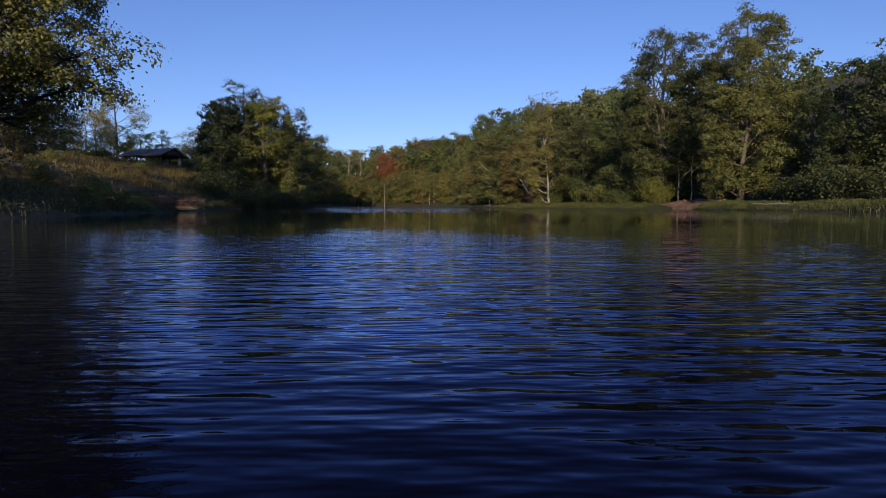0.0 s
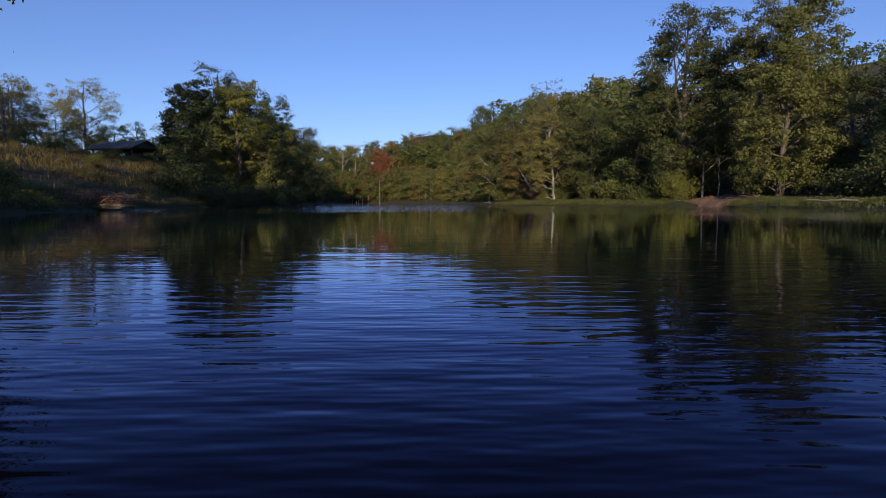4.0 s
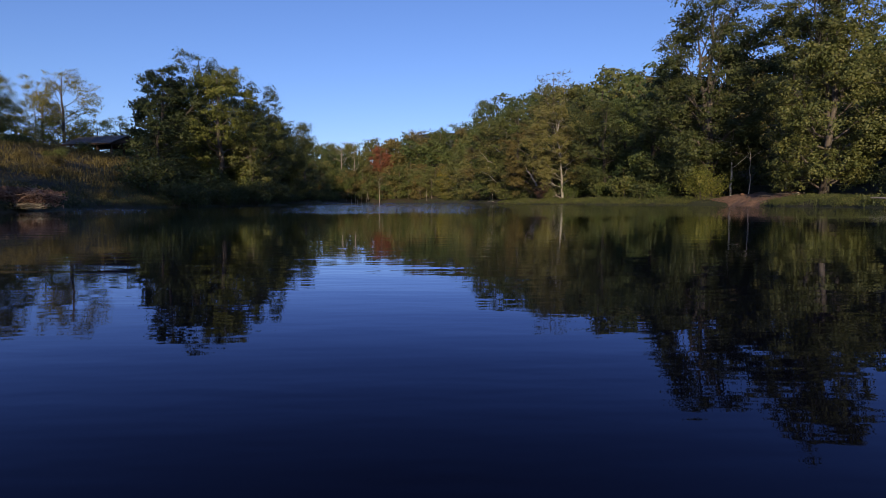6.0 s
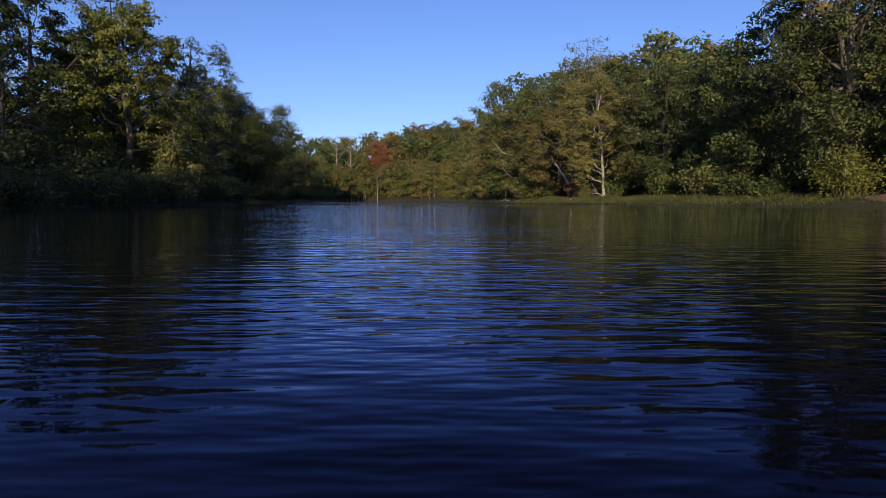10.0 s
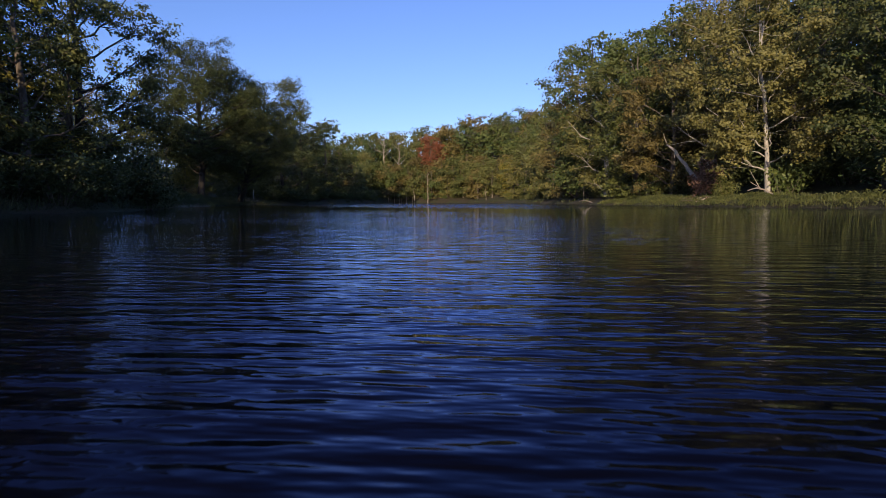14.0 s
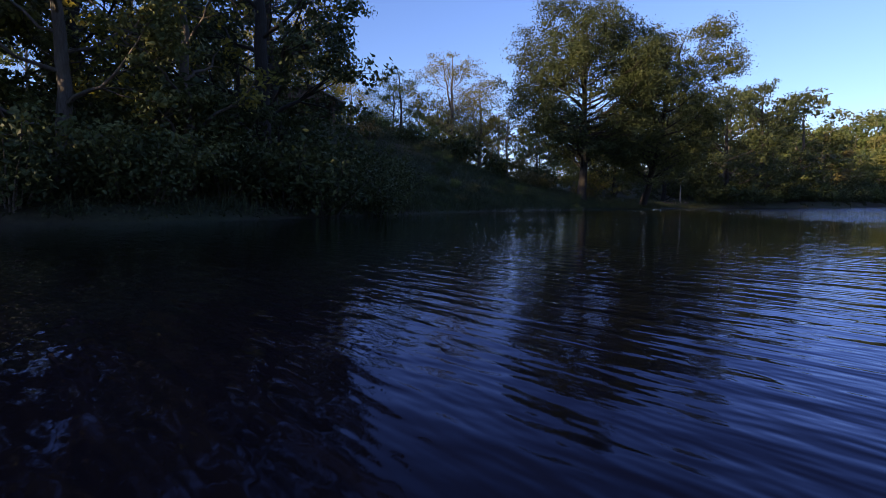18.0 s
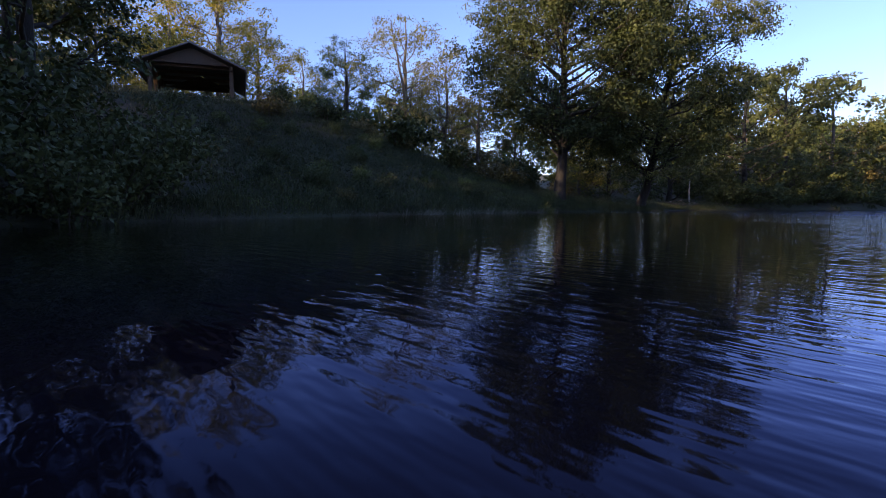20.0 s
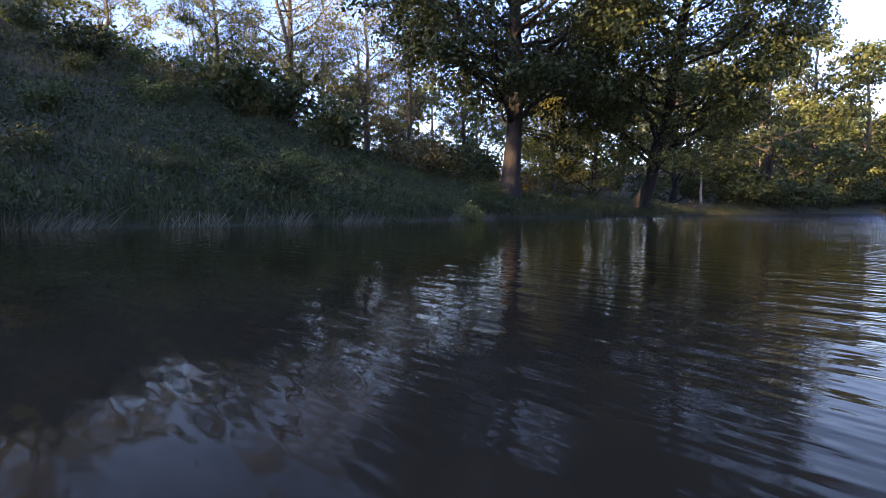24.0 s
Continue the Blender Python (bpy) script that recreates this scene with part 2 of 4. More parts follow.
# ---- mesh helpers ----
def mesh_of(name, verts, faces, mat, smooth=False):
    """A mesh from an array of places and an array of faces of one size."""
    verts, faces = np.asarray(verts, np.float32), np.asarray(faces, np.int32)
    me = bpy.data.meshes.new(name)
    k = faces.shape[1]
    me.vertices.add(len(verts))
    me.vertices.foreach_set("co", verts.ravel())
    me.loops.add(faces.size)
    me.loops.foreach_set("vertex_index", faces.ravel())
    me.polygons.add(len(faces))
    me.polygons.foreach_set("loop_start", np.arange(0, faces.size, k, dtype=np.int32))
    me.polygons.foreach_set("loop_total", np.full(len(faces), k, np.int32))
    me.polygons.foreach_set("use_smooth", np.full(len(faces), smooth))
    me.update(calc_edges=True)
    me.materials.append(mat)
    return me


def part(name, me, parent, label=""):
    ob = new(name, me)
    ob.parent = parent
    return tagged(ob, label) if label else ob


def bm_mesh(name, bm, mat, smooth=False):
    me = bpy.data.meshes.new(name)
    bm.to_mesh(me)
    bm.free()
    for p in me.polygons:
        p.use_smooth = smooth
    me.materials.append(mat)
    return me


def tubes(paths, sides=7):
    """Places and faces of round tapering tubes: each path is (places, radii)."""
    vs, fs, at = [], [], 0
    ring = np.linspace(0, 2 * np.pi, sides, endpoint=False)
    for pts, rad in paths:
        pts, rad = np.asarray(pts, float), np.asarray(rad, float)
        along = np.gradient(pts, axis=0)
        along /= np.linalg.norm(along, axis=1)[:, None] + 1e-9
        u = np.cross(along, np.eye(3)[np.argmin(np.abs(along).max(axis=0))])
        u /= np.linalg.norm(u, axis=1)[:, None] + 1e-9
        w = np.cross(along, u)
        r = pts[:, None] + rad[:, None, None] * (np.cos(ring)[None, :, None] * u[:, None] + np.sin(ring)[None, :, None] * w[:, None])
        m = len(pts)
        vs.append(r.reshape(-1, 3))
        i, j = np.meshgrid(np.arange(m - 1), np.arange(sides), indexing="ij")
        a, b = i * sides + j, i * sides + (j + 1) % sides
        fs.append(np.stack([a, b, b + sides, a + sides], -1).reshape(-1, 4) + at)
        at += m * sides
    return np.concatenate(vs), np.concatenate(fs)


def blades(rng, centres, length, width, up=0.0, out=None, outward=0.0):
    """Leaf blades as bent four-cornered leaves round the given centres."""
    k = len(centres)
    nrm = rng.normal(size=(k, 3)) + np.array([0, 0, up])
    if out is not None:
        nrm += outward * out
    nrm /= np.linalg.norm(nrm, axis=1)[:, None] + 1e-9
    t = np.cross(nrm, rng.normal(size=(k, 3)))
    t /= np.linalg.norm(t, axis=1)[:, None] + 1e-9
    b = np.cross(nrm, t)
    ln = (length * rng.uniform(0.6, 1.35, k))[:, None] / 2
    wd = (width * rng.uniform(0.7, 1.3, k))[:, None] / 2
    v = np.stack([centres - t * ln, centres + b * wd - nrm * ln * 0.15, centres + t * ln, centres - b * wd - nrm * ln * 0.15], 1)
    return v.reshape(-1, 3), np.arange(4 * k).reshape(-1, 4)


def curve_between(rng, a, b, n, sag, wander):
    """A wandering line from a to b, bowed upward by sag."""
    s = np.linspace(0, 1, n)[:, None]
    line = a + (b - a) * s
    line[:, 2] += sag * np.sin(np.pi * s[:, 0])
    off = np.cumsum(rng.normal(size=(n, 3)), 0) * wander
    off -= off[0] + (off[-1] - off[0]) * s
    return line + off


def make_tree(name, label, seed, height, radius, leaf, bark, clear=0.22, peak=0.45, limbs=11, leaves=6500, size=0.34,
              trunk=None, lean=(0, 0), clump=0.26, twigs=4, fork=False, rise=0.35, category="tree"):
    """A broadleaf tree: tapered trunk, limbs that branch, and a crown of leaves in clumps round the twigs."""
    rng = np.random.default_rng(seed)
    root = new(name)
    tagged(root, label, category, "", "")
    trunk = trunk or height * 0.018 + 0.05
    top = np.array([lean[0], lean[1], height * 0.93])
    path = curve_between(rng, np.array([0, 0, -0.5]), top, 14, 0, height * 0.006)
    s = np.linspace(0, 1, 14)
    rad = trunk * (1 - s) ** 0.8 * 0.92 + 0.03
    rad[0] *= 1.5
    rad[1] *= 1.15
    trunks = [(path, rad)]
    if fork:
        k = 4
        tip = path[k] + np.array([rng.normal() * radius * 0.4, rng.normal() * radius * 0.4, height * 0.6])
        second = curve_between(rng, path[k], tip, 9, 0, height * 0.008)
        trunks.append((second, np.linspace(rad[k] * 0.75, 0.03, 9)))
    v, f = tubes(trunks, 9)
    part("trunk", mesh_of("trunk", v, f, bark, True), root)
    ends, sizes, limb_paths = [], [], []
    turn = rng.uniform(0, 6.28)
    for i in range(limbs):
        q = (i + 0.5) / limbs
        frac = clear + (0.97 - clear) * q
        host, hrad = trunks[rng.integers(len(trunks))] if fork and frac > 0.45 else trunks[0]
        base_s = min(max(frac - rise * (0.25 + 0.3 * q), clear * 0.6), 0.95) if host is trunks[0][0] else max(0.05, (frac - 0.4) * 1.2)
        x = base_s * (len(host) - 1)
        k = min(int(x), len(host) - 2)
        start = host[k] + (host[k + 1] - host[k]) * (x - k)
        prof = math.sin(math.pi * min(max(q, 0.06), 0.97) ** (math.log(0.5) / math.log(peak))) ** 0.48
        az = turn + i * 2.4 + rng.normal() * 0.35
        reach = radius * prof * rng.uniform(0.62, 1.05)
        axis = np.array([lean[0], lean[1]]) * frac
        end = np.array([axis[0] + math.cos(az) * reach, axis[1] + math.sin(az) * reach, height * frac * rng.uniform(0.94, 1.04)])
        lp = curve_between(rng, start, end, 8, -0.08 * reach, reach * 0.025 + 0.02)
        lr = np.linspace(max(0.04, trunk * 0.42 * (1 - 0.6 * q)), 0.018, 8)
        limb, sprays = [(lp, lr)], []
        ends.append(end)
        sizes.append(1.0)
        for j in range(twigs):
            k = rng.integers(3, 7)
            a2 = az + rng.normal() * 1.0
            tip = lp[k] + np.array([math.cos(a2), math.sin(a2), rng.uniform(-0.25, 0.75)]) * radius * rng.uniform(0.22, 0.45)
            sprays.append((curve_between(rng, lp[k], tip, 4, 0, radius * 0.01), np.linspace(lr[k] * 0.6, 0.012, 4)))
            ends.append(tip)
            sizes.append(rng.uniform(0.65, 1.1))
        v, f = tubes(limb, 5)
        v2, f2 = tubes(sprays, 3)
        v, f = np.concatenate([v, v2]), np.concatenate([f, f2 + len(v)])
        part("limb", mesh_of("limb", v, f, bark, True), root)
    ends.append(top)
    sizes.append(0.8)
    ends, sizes = np.array(ends), np.array(sizes)
    share = sizes ** 2 / (sizes ** 2).sum()
    pick = rng.choice(len(ends), leaves, p=share)
    tufts = 8
    way = rng.normal(size=(len(ends), tufts, 3)) + np.array([0, 0, 0.35])
    way /= np.linalg.norm(way, axis=2)[:, :, None]
    tuft = way * (radius * clump * sizes)[:, None, None] * rng.uniform(0.45, 1.0, (len(ends), tufts, 1)) * np.array([1.08, 1.08, 0.72])
    which = rng.integers(0, tufts, leaves)
    d = rng.normal(size=(leaves, 3))
    spread = radius * clump * 0.30 * sizes[pick] * rng.uniform(0.5, 1.15, leaves)
    c = ends[pick] + tuft[pick, which] + d * spread[:, None] * np.array([1, 1, 0.62])
    d = way[pick, which] + 0.4 * d
    c[:, 2] = np.maximum(c[:, 2], 0.15)
    v, f = blades(rng, c, size, size * 0.62, 0.6, d, 1.7)
    part("crown", mesh_of("crown", v, f, leaf), root)
    return root


def make_cedar(name, label, seed, height, radius, leaf, leaves=4200, size=0.26):
    """A dense cone-crowned evergreen that is clothed almost to the ground."""
    rng = np.random.default_rng(seed)
    root = tagged(new(name), label, "tree")
    path = curve_between(rng, np.array([0, 0, -0.4]), np.array([0, 0, height * 0.97]), 9, 0, 0.03)
    v, f = tubes([(path, np.linspace(height * 0.022, 0.02, 9))], 8)
    part("trunk", mesh_of("trunk", v, f, BARK, True), root)
    ends = []
    boughs = 46
    for i in range(boughs):
        q = (i + 0.5) / boughs
        reach = radius * (1 - q) ** 0.75 * rng.uniform(0.7, 1.1) + 0.1
        az = i * 2.4 + rng.normal() * 0.2
        a = np.array([0, 0, height * (0.05 + 0.88 * q)])
        ends.append((a, a + np.array([math.cos(az) * reach, math.sin(az) * reach, reach * 0.45])))
    v, f = tubes([(np.linspace(a, b, 4), np.linspace(0.04, 0.012, 4)) for a, b in ends], 4)
    part("bough", mesh_of("bough", v, f, BARK, True), root)
    pick = rng.integers(0, boughs, leaves)
    s = rng.uniform(0.25, 1.08, leaves)[:, None]
    a, b = np.array([e[0] for e in ends])[pick], np.array([e[1] for e in ends])[pick]
    c = a + (b - a) * s + rng.normal(size=(leaves, 3)) * radius * 0.13
    v, f = blades(rng, c, size, size * 0.4, 0.3, c - np.array([0, 0, height * 0.4]), 0.15)
    part("crown", mesh_of("crown", v, f, leaf), root)
    return root


def make_shrub(name, label, seed, height, radius, leaf, leaves=1800, size=0.22, stems=9, category="shrub"):
    """A many-stemmed shrub with leaves on all its shoots down to the ground."""
    rng = np.random.default_rng(seed)
    root = tagged(new(name), label, category)
    stalks, ends = [], []
    for i in range(stems):
        az, r = i * 2.4 + rng.normal() * 0.4, radius * math.sqrt((i + 0.5) / stems) * rng.uniform(0.7, 1.1)
        end = np.array([math.cos(az) * r, math.sin(az) * r, height * (1 - 0.55 * (r / radius) ** 2) * rng.uniform(0.6, 1.0)])
        p = curve_between(rng, np.array([math.cos(az) * r * 0.25, math.sin(az) * r * 0.25, -0.2]), end, 6, 0.1 * r, 0.03)
        stalks.append((p, np.linspace(0.035, 0.01, 6)))
        ends += [p[2], p[3], p[4], end]
    v, f = tubes(stalks, 5)
    part("stem", mesh_of("stem", v, f, BARK, True), root)
    ends = np.array(ends)
    pick = rng.integers(0, len(ends), leaves)
    d = rng.normal(size=(leaves, 3))
    c = ends[pick] + d * np.array([0.2, 0.2, 0.15]) * min(radius, height)
    c[:, 2] = np.maximum(c[:, 2], 0.04)
    v, f = blades(rng, c, size, size * 0.6, 0.5)
    part("foliage", mesh_of("foliage", v, f, leaf), root)
    return root


# ---- the lie of the land ----
SHORE = [(30, -60), (29, -10), (28, 20), (27, 40), (26.5, 52), (27.5, 60), (29, 67), (25.5, 73), (22.5, 80), (18, 93), (15.5, 106), (13, 122), (10.5, 145),
         (8, 175), (4, 210), (-2, 238), (-12, 248), (-25, 252), (-38, 254), (-41, 245), (-38, 220), (-37, 190), (-40, 168), (-43, 154), (-40.8, 145), (-36.3, 139), (-36.9, 133),
         (-35.2, 124), (-32.2, 118), (-30.6, 113), (-30, 108), (-26.8, 101.5), (-22.5, 95), (-19.5, 86), (-20, 73), (-22, 60), (-22, 48), (-18.5, 40),
         (-16.5, 28), (-14, 17), (-13.5, 5), (-16, -10), (-18, -60)]


def shore_distance(p):
    """Distance to the shoreline, plus on land and minus on the lake."""
    poly = np.array(SHORE, float)
    a, b = poly, np.roll(poly, -1, 0)
    best = np.full(len(p), 1e9)
    inside = np.zeros(len(p), bool)
    for (ax, ay), (bx, by) in zip(a, b):
        dx, dy = bx - ax, by - ay
        s = np.clip(((p[:, 0] - ax) * dx + (p[:, 1] - ay) * dy) / (dx * dx + dy * dy), 0, 1)
        best = np.minimum(best, np.hypot(p[:, 0] - ax - s * dx, p[:, 1] - ay - s * dy))
        cross = (ay > p[:, 1]) != (by > p[:, 1])
        with np.errstate(divide="ignore", invalid="ignore"):
            xi = ax + (p[:, 1] - ay) / (by - ay) * dx if by != ay else np.full(len(p), 1e9)
        inside ^= cross & (p[:, 0] < xi)
    return np.where(inside, -best, best)


def wobble(p):
    x, y = p[:, 0], p[:, 1]
    return 0.5 * np.sin(x * 0.31 + 1.3 * np.sin(y * 0.17)) + 0.35 * np.sin(y * 0.43 + 1.7) + 0.2 * np.sin(x * 0.9 + y * 0.7) + 0.12 * np.sin(y * 1.9 - x * 1.3)


def land(p):
    """Height of the ground: lake bed, low banks, the high bank with the shelter, wooded hills."""
    p = np.asarray(p, float).reshape(-1, 2)
    d = shore_distance(p) + 0.5 * wobble(p)
    x, y = p[:, 0], p[:, 1]
    left = 1 / (1 + np.exp(np.clip((x + 8 + 0.06 * (y - 60)) / 4, -50, 50)))
    high = left * np.interp(y, [-60, 10, 40, 92, 103, 112, 122, 134, 150, 400], [5, 5.0, 5.6, 6.3, 7.4, 7.8, 6.4, 3.0, 1.6, 3.0])
    run = np.interp(y, [-60, 10, 40, 90, 110, 400], [30, 28, 30, 24, 21, 40])
    s = np.clip(d / run, 0, 1)
    bank = high * (s * s * (3 - 2 * s) * 0.55 + s * 0.45)
    r = 1 - left
    hill = r * np.interp(d, [0, 6, 30, 70, 160, 400], [0, 0.4, 6.0, 16, 25, 28]) * np.interp(y, [0, 50, 90, 120, 160, 260], [0.6, 0.6, 0.9, 1.4, 1.9, 1.9])
    far = left * np.interp(d, [0, 8, 25, 60, 200, 400], [0, 2, 8, 15, 20, 24]) * np.interp(y, [150, 220], [0, 1]) * np.interp(x, [-110, -40], [0.45, 1])
    lip = np.interp(d, [-6, 0, 0.6, 2.5], [-1.6, -0.06, 0.22, 0.5])
    return lip + np.where(d > 0, bank + hill + far + 0.12 * wobble(p * 1.7) * np.clip(d / 4, 0, 1), 0)


def ground_z(x, y):
    return float(land([(x, y)])[0])


def axis_steps(marks):
    out = [np.arange(a, b, st) for a, b, st in marks]
    return np.concatenate(out + [[marks[-1][1]]])


xs = axis_steps([(-3000, -400, 260), (-400, -90, 12), (-90, -48, 1.5), (-48, 40, 0.8), (40, 90, 2), (90, 400, 12), (400, 3000, 260)])
ys = axis_steps([(-3000, -400, 260), (-400, -40, 12), (-40, 0, 2), (0, 160, 0.8), (160, 270, 1.6), (270, 420, 10), (420, 3000, 258)])
gx, gy = np.meshgrid(xs, ys, indexing="ij")
flat = np.stack([gx.ravel(), gy.ravel()], 1)
gz = land(flat)
i, j = np.meshgrid(np.arange(len(xs) - 1), np.arange(len(ys) - 1), indexing="ij")
k = i * len(ys) + j
quads = np.stack([k, k + len(ys), k + len(ys) + 1, k + 1], -1).reshape(-1, 4)
ground = new("ground", mesh_of("ground", np.column_stack([flat, gz]), quads, GROUND, True))
tagged(ground, "uneven earth and leaf litter banks rising round the lake", "ground", "", "structure")
wx, wy = np.meshgrid(np.linspace(-60, 45, 106), np.linspace(-80, 270, 351), indexing="ij")
surface_at = np.stack([wx.ravel(), wy.ravel()], 1)
i, j = np.meshgrid(np.arange(105), np.arange(350), indexing="ij")
k = i * 351 + j
lake_mesh = mesh_of("water", np.column_stack([surface_at, np.zeros(len(surface_at))]), np.stack([k, k + 351, k + 352, k + 1], -1).reshape(-1, 4), WATER, True)
# silt stirred up in the shallow cove under the high bank
shallow = lake_mesh.attributes.new("shallow", "FLOAT", "POINT")
cove = np.hypot((surface_at[:, 0] + 23) / 11, (surface_at[:, 1] - 112) / 13)
shallow.data.foreach_set("value", np.clip(1.6 - cove, 0, 1).astype(np.float32))
# wind: fresh at the near end, a calm belt, fresh in mid-lake, dying in the cove, fresh on the open water up the lake
reach = surface_at[:, 1] + surface_at[:, 0] * np.clip((surface_at[:, 1] - 60) / 40, 0, 1)
blow = np.interp(reach, [0, 6, 10, 14, 29, 36, 60, 76, 84, 89, 93, 98, 125, 150], [0.62, 0.52, 0.18, 0.03, 0.03, 0.36, 0.50, 0.48, 0.22, 0.15, 0.36, 0.70, 1.0, 1.0])
lake_mesh.attributes.new("wind", "FLOAT", "POINT").data.foreach_set("value", blow.astype(np.float32))
ruffle = np.exp(-(np.hypot(surface_at[:, 0] + 20.6, surface_at[:, 1] - 110) / 1.7) ** 4)
lake_mesh.attributes.new("ruffle", "FLOAT", "POINT").data.foreach_set("value", ruffle.astype(np.float32))
lake = new("water", lake_mesh)
tagged(lake, "dark blue lake water with wind ripples and mirrored trees", "water", "", "structure")


# ---- trees ----
def stand(ob, x, y, turn=0.0, scale=1.0, sink=0.0):
    ob.matrix_basis = pose(x, y, ground_z(x, y) - sink, 0, 0, turn) @ Matrix.Scale(scale, 4)
    return ob


def again(ob, x, y, turn, scale, label=""):
    c = copy_thing(ob, pose(x, y, ground_z(x, y), 0, 0, turn) @ Matrix.Scale(scale / ob.scale[0], 4))
    if label:
        c["label"] = label
    return c


# near bank where the shot begins
stand(make_tree("maple_tree", "tall half-turned olive and brown maple on the grassy bank", 11, 20, 6.3, LEAF_OLIVE, BARK_DARK, 0.205, 0.37, 48, 110000, 0.175, twigs=9, clump=0.18, rise=0.12), -20.3, 24.6)
stand(make_tree("maple_tree", "broad brown-tinged maple on the weedy bank", 12, 13, 5.5, LEAF_BROWN, BARK, 0.1, 0.42, 18, 15000, 0.24, twigs=7, clump=0.19), -31.5, 37)

# grove on the low point of the near bank
stand(make_tree("cottonwood_tree", "dark blue-green cottonwood with clumped crown", 21, 12.5, 3.7, LEAF_DARK, BARK, 0.05, 0.52, 17, 22000, 0.22, clump=0.22, twigs=6), -28.8, 74)
stand(make_tree("cottonwood_tree", "sunlit olive-green cottonwood leaning over the shore", 22, 14.3, 4.9, LEAF_LIME, BARK, 0.03, 0.46, 22, 32000, 0.23, clump=0.19, twigs=6), -24.6, 78)
stand(make_tree("sycamore_tree", "olive-green sycamore crowded among shore trees", 23, 11, 4.4, LEAF_OLIVE, BARK, 0.02, 0.45, 17, 26000, 0.165, clump=0.19, twigs=6), -23.0, 85)
# dark leaf colour in place of the shade over this crown
stand(make_tree("sycamore_tree", "open-crowned sycamore at the waterside, leaves darkened for its shade", 24, 16.2, 4.9, LEAF_DARK, BARK_DARK, 0.06, 0.5, 20, 17000, 0.21, clump=0.17, twigs=7), -25.5, 92)
stand(make_tree("box_elder_tree", "small yellowing tree in the shade of the grove", 27, 9.5, 3.4, LEAF_YELLOW, BARK, 0.2, 0.5, 11, 2600, 0.19, clump=0.15, twigs=5), -23.2, 88.5)
stand(make_tree("cottonwood_tree", "tall dark cottonwood with gaps of sky in its crown", 25, 16.4, 5.0, LEAF_DARK, BARK_DARK, 0.06, 0.5, 19, 17000, 0.21, clump=0.17, twigs=7), -30, 86)
stand(make_tree("cottonwood_tree", "dark cottonwood on the slope above the lake", 26, 15, 4.8, LEAF_DARK, BARK_DARK, 0.06, 0.5, 18, 15000, 0.21, clump=0.17, twigs=7), -34, 95.5)

# bank beyond the point
# the oak's own dark green is deepened to carry its shaded side
stand(make_tree("oak_tree", "broad dark green oak with stout trunk, leaves darkened for shade", 31, 19.6, 6.9, LEAF_DARK, BARK_DARK, 0.27, 0.46, 46, 92000, 0.20, trunk=0.42, twigs=9, clump=0.195), -38, 127.5)
stand(make_tree("sycamore_tree", "leaning green sycamore with sunlit top over the water", 32, 16.8, 6.2, LEAF_OLIVE, BARK_DARK, 0.24, 0.5, 34, 66000, 0.19, twigs=8, clump=0.21, trunk=0.36, lean=(6.5, -3.5)), -38, 137.5)

# opposite bank
stand(make_tree("elm_tree", "tall sunlit elm with drooping leafy skirts by the bare earth bank", 41, 21.3, 5.0, LEAF_OLIVE, BARK, 0.08, 0.42, 36, 60000, 0.23, twigs=7, fork=True, trunk=0.3, clump=0.22), 32.6, 62)
# no tree shades this elm; dark leaf colour stands in for it
stand(make_tree("elm_tree", "tall dark green elm behind the bare earth bank, leaves darkened for shade", 42, 23, 5.8, LEAF_DARK, BARK, 0.1, 0.5, 36, 54000, 0.26, fork=True, clump=0.22, twigs=6), 29.4, 76)
stand(make_tree("sycamore_tree", "white-trunked sycamore with pale olive leaves at the waterside", 43, 15, 5.2, LEAF_PALE, BARK_PALE, 0.22, 0.45, 18, 26000, 0.235, twigs=6, clump=0.2, trunk=0.17, lean=(-1.2, 0)), 19.6, 104)
stand(make_tree("maple_tree", "browning maple overhanging the water's edge", 44, 14, 5.5, LEAF_BROWN, BARK, 0.08, 0.45, 16, 15000, 0.27, twigs=6, clump=0.2), 17.5, 121)

